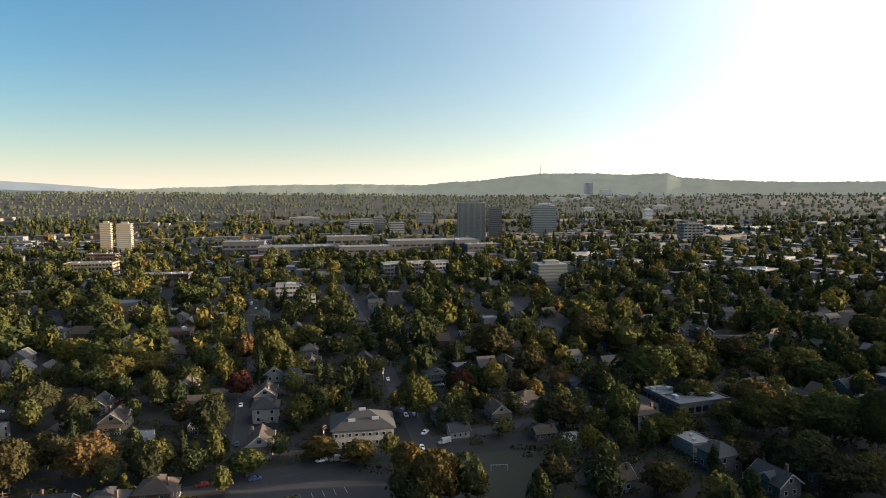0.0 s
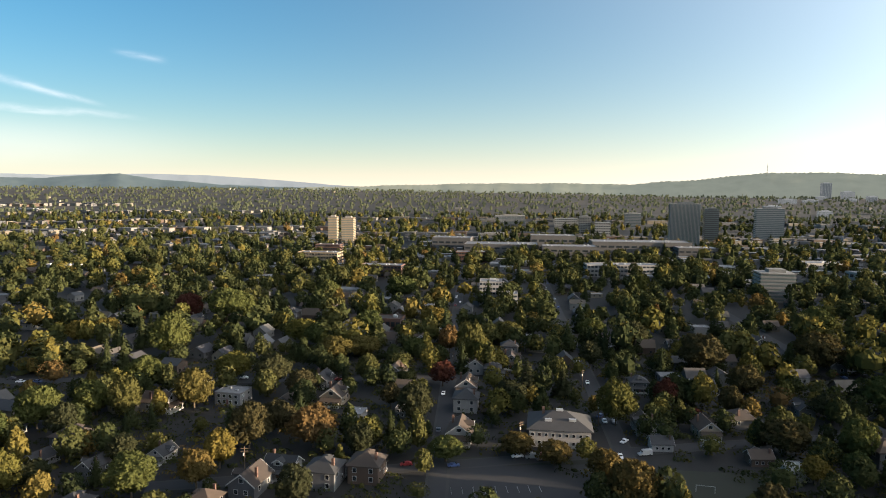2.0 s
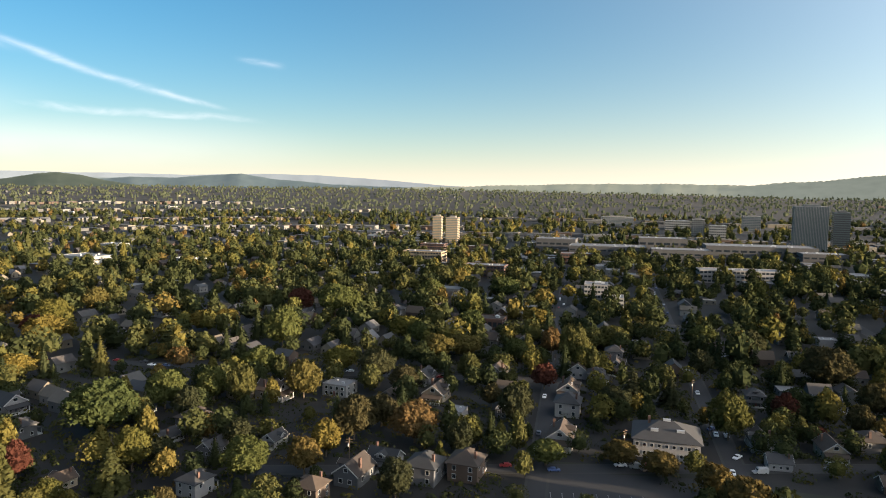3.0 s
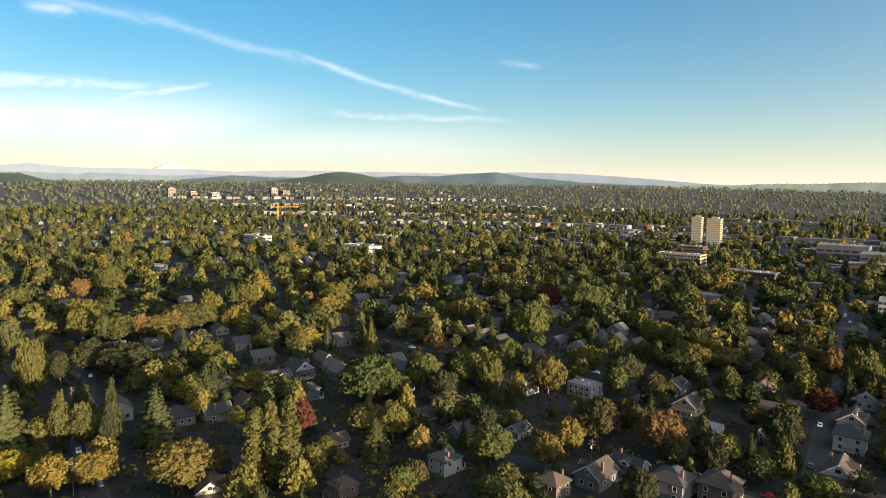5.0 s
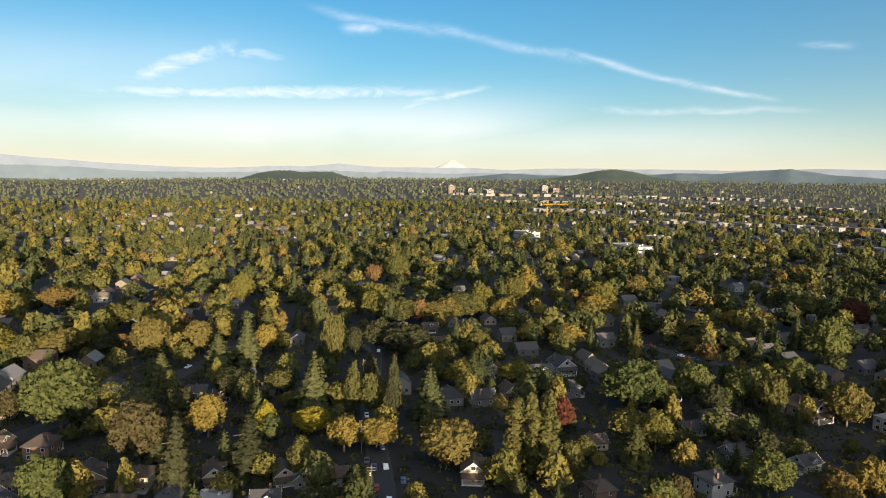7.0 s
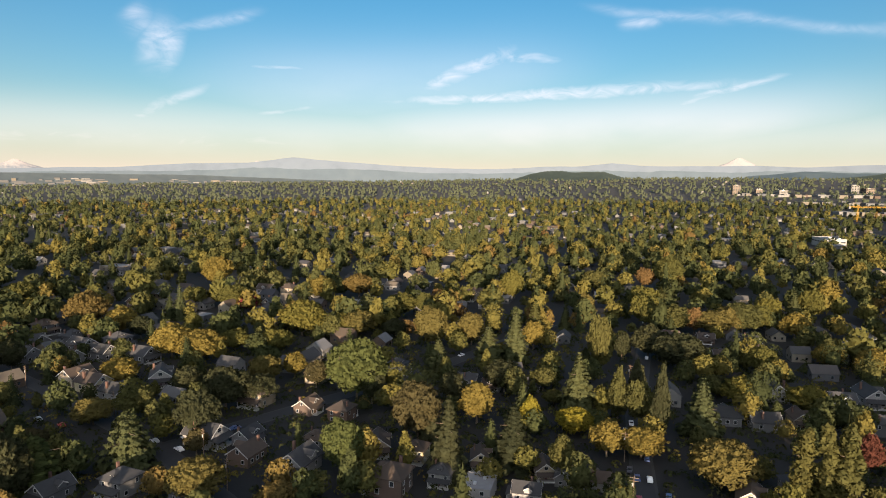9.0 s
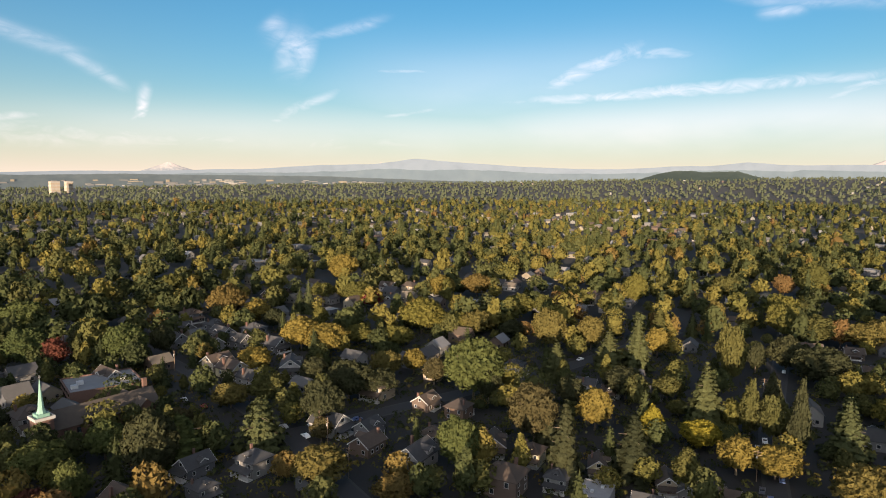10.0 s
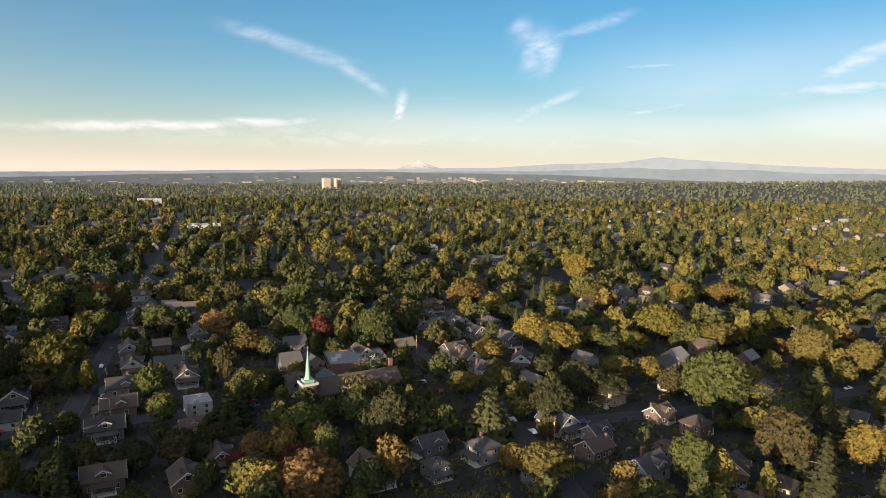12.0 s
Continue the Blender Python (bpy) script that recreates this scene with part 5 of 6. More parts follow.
for q in ((436, -1092, 68, 50, 22), (332, -1052, 120, 60, 17), (276, -1184, 80, 46, 25), (216, -1040, 84, 44, 18), (120, -1150, 160, 60, 21), (30, -1120, 60, 40, 16)):
    low_block(*q, 16, mall_wall, "long low shopping mall with pale flat roofs", max(6, int(q[2] / 12)), 1, name="shopping_mall")
for q in ((-545, -1700, 70, 40, 18), (-655, -1700, 110, 40, 15), (-246, -853, 40, 26, 9), (-310, -822, 44, 28, 8.5), (-172, -915, 46, 26, 9), (-130, -1010, 50, 30, 10), (-240, -1000, 60, 30, 10), (-380, -960, 60, 34, 10), (-330, -700, 40, 22, 8),
          (545, 968, 50, 26, 13), (866, 1822, 60, 30, 16), (2040, -1100, 160, 40, 26), (2080, -1456, 150, 40, 28), (860, -492, 60, 40, 12), (1010, -625, 36, 26, 12), (1100, -420, 50, 30, 13), (740, -560, 40, 24, 10)):
    low_block(*q, math.degrees(skew(q[0], q[1])), pale_concrete, "low commercial building with a pale flat roof", max(4, int(q[2] / 9)), 1 if q[4] < 20 else 3)
for x, y, w, d, top, style in ((-530, -4020, 44, 40, 163, "fins"), (-628, -4008, 58, 40, 118, "bands"), (-668, -3627, 34, 30, 92, "fins"), (-770, -3614, 42, 36, 100, "bands"), (-450, -2053, 22, 22, 49, "bands"), (-293, -3357, 70, 40, 80, "grid"),
                               (-860, -3650, 40, 36, 88, "bands"), (-960, -3700, 46, 36, 84, "grid"), (-700, -3800, 40, 36, 95, "bands"), (-590, -3650, 50, 36, 82, "grid"), (-1080, -3600, 50, 40, 86, "bands"), (-400, -3500, 60, 40, 76, "bands"), (-1250, -3500, 44, 36, 80, "grid"),
                               (-810, -3850, 36, 30, 108, "fins"), (-480, -3780, 44, 36, 92, "grid"), (-1000, -3300, 50, 40, 68, "bands"), (-640, -2700, 50, 30, 50, "bands"), (-200, -2900, 60, 40, 56, "grid"), (-330, -2500, 40, 30, 46, "bands")):
    tower("city_tower", x, y, w, d, top, 8, style, city_haze, "hazy downtown tower below wooded hills", 9, 6, city_panes, city_haze)
tower("hospital_tower", 2715, -690, 32, 28, 79, -3, "solid", hospital_tan, "tan hospital tower with rows of windows", 6, 3)
low_block(2725, -775, 40, 24, 67, -3, hospital_tan, "cream hospital wing among trees", 8, 3)
low_block(2680, -845, 64, 30, 65, -3, hospital_pale, "pale hospital block among trees", 12, 3)
tower("hospital_tower", 2745, -1120, 36, 28, 84, 2, "solid", hospital_pale, "white hospital tower on a rise", 5, 4)
low_block(2730, -1165, 46, 30, 75, 2, hospital_tan, "reddish hospital wing on a rise", 8, 3)
tower("apartment_tower", 2147, 2612, 36, 30, 62, -20, "bands", pale_concrete, "pale yellow-lit apartment tower above the trees", 9, 6, tan_panel)
tower("apartment_tower", 2260, 2660, 28, 28, 61, -20, "bands", pale_concrete, "pale yellow-lit apartment tower above the trees", 9, 5, tan_panel)
low_block(796, -4125, 126, 60, 72, 14, pale_concrete, "white arena far off", 12, 3)


def hip_apartments(x, y, turn):
    """A big apartment house with a hipped grey roof and rows of small windows."""
    ob = rooted("apartment_building", x, y, turn, "large white apartment house under a hipped grey shingled roof", "building")
    w, d, e = 24.0, 19.0, 7.4
    keep_clear(x, y, 18)
    part("wall", boxed(-w / 2, w / 2, -d / 2, d / 2, -0.3, e), WALLS["w"], ob)
    bm = bmesh.new()
    hip_roof(bm, w, d, e, 0.46, 1.0)
    part("roof", bm, ROOFS["grey"], ob)
    n = 9
    for f in range(2):
        for k in range(n):
            window_at(ob, -w / 2 + w / n * (k + 0.5), d / 2, 2.0 + f * 3.2, 1.1, 1.2, 180)
            window_at(ob, w / 2, -d / 2 + d / n * (k + 0.5), 2.0 + f * 3.2, 1.1, 1.2, 90)
            window_at(ob, -w / 2, -d / 2 + d / n * (k + 0.5), 2.0 + f * 3.2, 1.1, 1.2, -90)
    for a, b, z in ((-5, 5.0, 9.9), (4.5, 5.5, 9.7), (0, 0.0, 12.2)):
        part("roof_vent", boxed(a - 1.4, a + 1.4, b - 0.6, b + 0.6, z - 1.6, z + 0.7), steel, ob)
    part("chimney", boxed(6, 7, -1, 0, 9, 13.2), brick, ob, "brick chimney")


hip_apartments(56, -259, 14)

school = low_block(-90, -304, 28, 13, 6.4, 24, WALLS["e"], "low school building with a pale L-shaped roof", 7, 1, name="school_building")
low_block(-78, -316, 12, 13, 5.8, 24, WALLS["e"], "low school wing with a pale roof", 4, 1, name="school_building")


church_roof = surface("church_shingles", [(0.042, 0.033, 0.025)], 0.85, 0.5, 0.65, 1.25, 0.3)


def church(x, y, turn):
    """A brick church: long nave, cross gable, brick tower with a pale parapet and a green copper spire."""
    ob = rooted("church", x, y, turn, "brick church with a brown roof and a green copper spire", "church")
    for k in (-18, -8, 2, 12, 22):
        a = radians(turn)
        keep_clear(x + math.cos(a) * k, y + math.sin(a) * k, 8)
    bm, br = bmesh.new(), bmesh.new()
    gable_body(bm, 40, 13, 6.5, 0.8, "x")
    gable_roof(br, 40, 13, 6.5, 0.8, 0.5, "x")
    gable_body(bm, 9, 19, 6.0, 0.9, "y", 0, (13, 0))
    gable_roof(br, 9, 19, 6.0, 0.9, 0.5, "y", (13, 0))
    part("wall", bm, brick, ob)
    part("roof", br, church_roof, ob, "grey-brown shingled roof")
    for k in range(6):
        for s in (-1, 1):
            part("window", boxed(-17 + k * 4.6, -15.6 + k * 4.6, s * 6.5 - 0.1, s * 6.5 + 0.1, 2.0, 5.2), glass, ob)
    part("chimney", boxed(18.6, 20.2, 3.5, 5.0, 4, 14.5), brick, ob)
    tw = part("tower", boxed(-26.5, -20.5, -7.5, -1.5, -0.3, 11.5), brick, ob)
    bp = bmesh.new()
    for a in ((-26.9, -20.1, -7.9, -7.4), (-26.9, -20.1, -1.6, -1.1), (-26.9, -26.4, -7.4, -1.6), (-20.6, -20.1, -7.4, -1.6)):
        box(bp, *a, 11.5, 12.6)
    part("parapet", bp, pale_concrete, tw, "white stone parapet")
    part("belfry_base", boxed(-25.6, -21.4, -6.6, -2.4, 11.4, 13.6), copper, tw)
    bs = bmesh.new()
    c = (-23.5, -4.5)
    tube(bs, (*c, 13.6), (*c, 15.2), 1.75, 1.15, 8)
    tube(bs, (*c, 15.2), (*c, 26.0), 1.15, 0.12, 8)
    part("spire", bs, copper, tw, "green copper spire")
    bc = bmesh.new()
    box(bc, -23.56, -23.44, -4.56, -4.44, 26, 27.6)
    box(bc, -23.9, -23.1, -4.56, -4.44, 26.8, 26.95)
    part("cross", bc, steel, tw)


church(190, 212, -18)
low_block(221, 246, 30, 25, 6.0, -32, brick, "flat-roofed church hall with a skylight", 6, 2, name="church_hall")


def crane(x, y):
    """A yellow tower crane with lattice mast and jib."""
    z = float(rise(x, y))
    ob = rooted("tower_crane", x, y, 0, "yellow tower crane above the trees", "crane")
    a = radians(-15)
    top = 47.5 - z

    def lattice(p, q, half, n):
        bm = bmesh.new()
        p, q = Vector(p), Vector(q)
        d = (q - p).normalized()
        u = d.orthogonal().normalized() * half
        v = d.cross(u)
        cs = [u + v, u - v, -u - v, -u + v]
        for c in cs:
            tube(bm, p + c, q + c, 0.16, 0.16, 4)
        for k in range(n):
            s, e = p + (q - p) * (k / n), p + (q - p) * ((k + 1) / n)
            for i in range(4):
                tube(bm, s + cs[i], e + cs[(i + 1) % 4], 0.09, 0.09, 4)
        return bm
    part("mast", lattice((0, 0, -1), (0, 0, top), 1.2, 14), crane_paint, ob)
    part("jib", lattice((0, 0, top - 6), (54 * math.sin(a), -54 * math.cos(a), top - 5), 1.0, 12), crane_paint, ob)
    part("counter_jib", lattice((0, 0, top - 6), (-18 * math.sin(a), 18 * math.cos(a), top - 6), 1.0, 5), crane_paint, ob)
    part("counterweight", boxed(-1.6, 1.6, -2, 2, top - 10, top - 5, at=(-17 * math.sin(a), 17 * math.cos(a), 0)), concrete, ob)
    part("cab", boxed(-1.3, 1.3, -1.3, 1.3, top - 9, top - 6.5, at=(1.8, -1.8, 0)), glass, ob)


crane(1662, -692)


def mast(x, y, z, h):
    ob = tagged(new("radio_mast"), "slim radio mast on the wooded hill", "mast")
    ob.matrix_basis = pose(x, y, z)
    bm = bmesh.new()
    tube(bm, (0, 0, -20), (0, 0, h), 1.5, 0.7, 6)
    part("pole", bm, dark_metal, ob)
    bm = bmesh.new()
    for k in (0.35, 0.6, 0.8):
        box(bm, -3, 3, -3, 3, h * k, h * k + 1.2)
    part("platform", bm, dark_metal, ob)


mast(4440 * math.sin(radians(183.5)), 4440 * math.cos(radians(183.5)), EYE + 4440 * math.tan(radians(1.66)), 62)


# ------------------------------------------------------------ open ground: car park, playing field
def sheet(name, pts, z, mat, label, category):
    bm = bmesh.new()
    f = bm.faces.new([bm.verts.new((x, y, z)) for x, y in pts])
    f.normal_update()
    if f.normal.z < 0:
        f.normal_flip()
    return tagged(part(name, bm, mat), label, category, kind="structure")


sheet("car_park", [(92, -214), (38, -240), (26, -205), (76, -172)], 0.03, asphalt, "dark asphalt car park with pale markings", "car park")
sheet("verge", [(96, -222), (40, -248), (38, -240), (92, -214)], 0.045, lawn, "dry grass verge beside the car park", "verge")
sheet("playing_field", [(22, -243), (-24, -256), (-30, -200), (12, -186)], 0.05, lawn, "mown grass playing field", "lawn")
sheet("parking_court", [(255, -412), (225, -440), (205, -425), (232, -398)], 0.05, asphalt, "small asphalt parking court", "car park")
# the first five keep a house and a tree row in the camera's sight
for q in ((190, -57, 7), (417, -58, 13), (412, -82, 13), (408, -104, 13), (405, -126, 13), (60, -208, 22), (38, -214, 12), (78, -200, 12), (0, -228, 20), (-10, -215, 16), (230, -420, 14)):
    keep_clear(*q)
for k in range(9):
    bm = bmesh.new()
    a = Vector((78 - k * 3.4, -196 - k * 1.7, 0.0))
    tube(bm, a + Vector((0, 0, 0.06)), a + Vector((2.2, -4.6, 0.06)), 0.07, 0.07, 4)
    tagged(part("parking_line", bm, trim), "worn pale painted parking line on the asphalt", "marking", kind="structure")


def goal(x, y, turn):
    ob = rooted("goal_frame", x, y, turn, "white metal goal frame on the grass", "goal")
    bm = bmesh.new()
    tube(bm, (-3, 0, 0), (-3, 0, 2.4), 0.09, 0.09, 6)
    part("post", bm, trim, ob)
    bm = bmesh.new()
    tube(bm, (3, 0, 0), (3, 0, 2.4), 0.09, 0.09, 6)
    part("post", bm, trim, ob)
    bm = bmesh.new()
    tube(bm, (-3.05, 0, 2.4), (3.05, 0, 2.4), 0.09, 0.09, 6)
    part("crossbar", bm, trim, ob)


goal(0, -231, 8)


# ------------------------------------------------------------ cars, poles, lamps
def car_parts(van):
    ob = new("van" if van else "car")
    L, W, H = (5.4, 2.0, 2.2) if van else (4.5, 1.8, 1.45)
    bm = bmesh.new()
    prof = [(-L / 2, 0.35), (L / 2, 0.35), (L / 2, 0.75), (L * 0.3, 0.9)] + ([(L * 0.2, H), (-L / 2, H)] if van else [(L * 0.1, H), (-L * 0.22, H), (-L * 0.42, 0.95), (-L / 2, 0.9)])
    rows = []
    for s in (-1, 1):
        rows.append([bm.verts.new((x, s * W / 2 * (0.86 if z > 1.0 else 1.0), z)) for x, z in prof])
    n = len(prof)
    for i in range(n):
        j = (i + 1) % n
        bm.faces.new((rows[0][i], rows[0][j], rows[1][j], rows[1][i]))
    bm.faces.new(rows[0][::-1])
    bm.faces.new(rows[1])
    bmesh.ops.recalc_face_normals(bm, faces=bm.faces)
    part("body", bm, trim if van else car_paint, ob)
    part("windscreen", boxed(L * 0.12, L * 0.26, -W * 0.4, W * 0.4, 1.0, 1.38 if not van else 1.8), glass, ob)
    part("side_window", boxed(-L * 0.24, L * 0.1, -W * 0.46, W * 0.46, 1.0, 1.34 if not van else 1.2), glass, ob)
    bm = bmesh.new()
    tube(bm, (0, -0.11, 0), (0, 0.11, 0), 0.33, 0.33, 10)
    wheel = part("wheel", bm, rubber, ob)
    wheel.matrix_basis = pose(L * 0.3, W / 2 - 0.1, 0.33)
    for x, y in ((L * 0.3, -W / 2 + 0.1), (-L * 0.3, W / 2 - 0.1), (-L * 0.3, -W / 2 + 0.1)):
        share("wheel", wheel, ob, pose(x, y, 0.33))
    return ob


CARS = {}


def car(x, y, turn, van=False, z=0.13):
    m = pose(x, y, z, 0, 0, turn)
    if van in CARS:
        return copy_thing(CARS[van][0], m)
    ob = tagged(car_parts(van), "white delivery van parked on the street" if van else "parked car on a dark residential street", "van" if van else "car", group="parked cars")
    CARS[van] = (ob, m)
    return ob


for q in ((50, -317, 72), (45, -293, 72), (31, -266, 72), (156, 350, 60), (226, 204, 60), (222, 190, 60), (215, 145, 60), (210, 132, 60), (257, -40, 172), (260, -30, 172), (206, -38, 172), (224, -28, 172), (237, -424, 10), (232, -420, 10), (241, -417, 10), (227, -424, 10), (236, -411, 10), (245, -424, 10)):
    car(*q)
car(22, -256, 33, True)
car(61, -236, 28, True, 0.06)
lot = random.Random(3)
for pts, w in ROADS:
    for (ax, ay), (bx, by) in zip(pts, pts[1:]):
        length = math.hypot(bx - ax, by - ay)
        ux, uy = (bx - ax) / length, (by - ay) / length
        s = 12.0
        while s < length and s < 330:
            for side in (-1, 1):
                if s < 200 and lot.random() < 0.13:
                    car(ax + ux * s - uy * side * (w / 2 - 1.2), ay + uy * s + ux * side * (w / 2 - 1.2), math.degrees(math.atan2(uy, ux)) + (0 if side < 0 else 180))
            s += 8.5
for ob, m in CARS.values():
    ob.matrix_basis = m


def pole_parts():
    ob = tagged(new("utility_pole"), "brown wooden utility pole with crossarms beside a street", "pole", group="utility poles")
    bm = bmesh.new()
    tube(bm, (0, 0, -0.3), (0, 0, 11), 0.17, 0.11, 8)
    part("post", bm, wood_pole, ob)
    arm = part("crossarm", boxed(-1.3, 1.3, -0.07, 0.07, -0.08, 0.08), wood_pole, ob)
    arm.matrix_basis = pose(0, 0.12, 10.3)
    share("crossarm", arm, ob, pose(0, 0.12, 9.3))
    bm = bmesh.new()
    tube(bm, (0.35, 0, 7.6), (0.35, 0, 8.6), 0.25, 0.25, 8)
    part("transformer", bm, steel, ob, "grey metal transformer can")
    return ob


POLES = [(197, -26, 80), (206, 120, 60), (236, 177, 60), (68, -244, 70), (44, -282, 70), (232, -27, 80), (275, -28, 80), (120, 300, 30), (84, 275, 30), (60, -330, 70), (110, -300, 70), (150, -180, 30), (260, 240, 60), (135, -340, 70), (185, 100, 60), (320, -38, 80)]
pole = pole_parts()
for x, y, a in POLES[1:]:
    copy_thing(pole, pose(x, y, 0, 0, 0, a))
pole.matrix_basis = pose(POLES[0][0], POLES[0][1], 0, 0, 0, POLES[0][2])

lamp = rooted("street_lamp", 106, 263, 150, "grey metal street lamp with a curved arm", "street lamp")
bm = bmesh.new()
tube(bm, (0, 0, -0.2), (0, 0, 9), 0.12, 0.08, 8)
part("post", bm, steel, lamp)
bm = bmesh.new()
tube(bm, (0, 0, 8.9), (1.6, 0, 9.5), 0.06, 0.05, 6)
tube(bm, (1.6, 0, 9.5), (3.0, 0, 9.5), 0.05, 0.05, 6)
part("arm", bm, steel, lamp)
part("lamp_head", boxed(2.8, 3.7, -0.18, 0.18, 9.4, 9.6), steel, lamp)

# ------------------------------------------------------------ the rest of the town
def road_gap(X, Y):
    """Distance to the nearest street."""
    best = np.full(len(X), 1e9)
    for pts, w in ROADS:
        for (ax, ay), (bx, by) in zip(pts, pts[1:]):
            dx, dy = bx - ax, by - ay
            t = np.clip(((X - ax) * dx + (Y - ay) * dy) / (dx * dx + dy * dy), 0, 1)
            best = np.minimum(best, np.hypot(X - ax - t * dx, Y - ay - t * dy) - w / 2)
    return best


STRIPS = [(1700, 118, 150), (1990, 111, 137), (2350, 107, 142), (2700, 104, 132), (1500, 140, 200), (2050, 150, 206)]


def off_strips(X, Y):
    """Away from the gaps cleared so that the camera sees the rows of shops."""
    R, B = np.hypot(X, Y), np.degrees(np.arctan2(X, Y)) % 360
    ok = np.ones(len(X), bool)
    for r, b0, b1 in STRIPS:
        ok &= (R < r - 62) | (R > r + 14) | (B < b0) | (B > b1)
    return ok


def clear_of(X, Y, things, gap):
    ok = np.ones(len(X), bool)
    for x, y, r in things:
        ok &= np.hypot(X - x, Y - y) > r + gap
    return ok


def squeezed_to_view(X, Y):
    """Plan places, on a right-angled grid, with bearings squeezed to fit the camera's lens."""
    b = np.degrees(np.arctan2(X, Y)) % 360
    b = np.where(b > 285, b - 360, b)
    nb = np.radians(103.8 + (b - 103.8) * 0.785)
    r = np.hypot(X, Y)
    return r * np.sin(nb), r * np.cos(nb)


BLOCK_X, BLOCK_Y = 84.0, 66.0
town = np.random.default_rng(21)


def far_houses():
    """Rows of houses along the streets, too far off to tell apart by their parts."""
    VW, FW, TW, VR, FR, TR, VP, FP = [], [], [], [], [], [], [], []
    cand = []
    for i in range(-22, 23):
        for j in range(-22, 23):
            for side in (-1, 1):
                for k in range(4):
                    cand.append((i * BLOCK_X + 14 + k * 17 + town.uniform(-2, 2), j * BLOCK_Y + side * 17 + town.uniform(-3, 3)))
    cand = np.array(cand)
    X, Y = squeezed_to_view(cand[:, 0], cand[:, 1])
    R = np.hypot(X, Y)
    B = np.degrees(np.arctan2(X, Y)) % 360
    B = np.where(B > 300, B - 360, B)
    ok = (R > 300) & (R < 1850) & (B > 8) & (B < 216) & (town.random(len(X)) < np.where(R < 600, 0.42, np.where(B > 125, 0.30, 0.16)))
    ok &= clear_of(X, Y, HOUSES, 7) & clear_of(X, Y, LANDMARK_SPOTS, 4) & (road_gap(X, Y) > 5)
    ok &= (R > 420) | clear_of(X, Y, PLACED, 3)
    for x, y in zip(X[ok], Y[ok]):
        a = skew(x, y) + town.choice((0, math.pi / 2))
        big = np.hypot(x, y) > 640 and town.random() < (0.45 if np.hypot(x, y) > 760 and x < y * -0.85 else 0.12 if np.hypot(x, y) > 700 else 0.02)
        w, d = (town.uniform(18, 34), town.uniform(14, 22)) if big else (town.uniform(8, 10.5), town.uniform(10, 13))
        e = town.uniform(4.5, 8) if big else town.uniform(3.6, 5.6)
        p = 0.0 if big or town.random() < 0.06 else town.uniform(0.55, 0.85)
        z = float(rise(x, y))
        c, s = math.cos(a), math.sin(a)

        def put(V, pts):
            n = len(V)
            V.extend((x + c * u - s * v, y + s * u + c * v, z + q) for u, v, q in pts)
            return n
        hw, hd = w / 2, d / 2
        n = put(VW, [(-hw, -hd, -1), (hw, -hd, -1), (hw, hd, -1), (-hw, hd, -1), (-hw, -hd, e), (hw, -hd, e), (hw, hd, e), (-hw, hd, e), (0, -hd, e + p * hw), (0, hd, e + p * hw)])
        t = town.random()
        FW += [(n, n + 1, n + 5, n + 8, n + 4), (n + 1, n + 2, n + 6, n + 5), (n + 2, n + 3, n + 7, n + 9, n + 6), (n + 3, n, n + 4, n + 7)]
        TW += [t] * 4
        t = 0.92 + 0.08 * town.random() if p == 0 else town.random() * 0.9
        if p == 0:
            n = put(VR, [(-hw, -hd, e - 0.2), (hw, -hd, e - 0.2), (hw, hd, e - 0.2), (-hw, hd, e - 0.2)])
            FR.append((n, n + 1, n + 2, n + 3))
            TR.append(t)
        else:
            o = 0.5
            n = put(VR, [(-hw - o, -hd - o, e - p * o + 0.1), (0, -hd - o, e + p * hw + 0.1), (hw + o, -hd - o, e - p * o + 0.1), (-hw - o, hd + o, e - p * o + 0.1), (0, hd + o, e + p * hw + 0.1), (hw + o, hd + o, e - p * o + 0.1)])
            FR += [(n, n + 1, n + 4, n + 3), (n + 1, n + 2, n + 5, n + 4)]
            TR += [t, t]
        if np.hypot(x, y) < 1100:
            for u, v, du, dv in ((-w / 4, -hd - 0.04, 1, 0), (w / 4, -hd - 0.04, 1, 0), (hw + 0.04, -d / 4, 0, 1), (hw + 0.04, d / 4, 0, 1), (-hw - 0.04, -d / 4, 0, 1), (-hw - 0.04, d / 4, 0, 1), (-w / 4, hd + 0.04, 1, 0), (w / 4, hd + 0.04, 1, 0)):
                n = put(VP, [(u - 0.6 * du, v - 0.6 * dv, 1.4), (u + 0.6 * du, v + 0.6 * dv, 1.4), (u + 0.6 * du, v + 0.6 * dv, 2.8), (u - 0.6 * du, v - 0.6 * dv, 2.8)])
                FP.append((n, n + 1, n + 2, n + 3))
    base = tagged(new("far_houses"), "rows of small far-off houses among the trees", "houses", kind="stuff")
    for name, V, F, m, T in (("walls", VW, FW, far_wall, TW), ("roofs", VR, FR, far_roof, TR), ("panes", VP, FP, glass, None)):
        ob = new(name, mesh_from(name, np.array(V), F, m, T))
        ob.parent = base
        ob["kind"] = "stuff"
    return np.stack([X[ok], Y[ok]], 1)


def by_tint(name, colours, rough=0.8):
    m, t, b = material(name, rough)
    at = t.nodes.new("ShaderNodeAttribute")
    at.attribute_name = "tint"
    col = ramp(t, at.outputs["Fac"], colours, True)
    col = tinted(t, col, grain(t, 0.5), 0.75, 1.15)
    t.links.new(col, b.inputs["Base Color"])
    return m


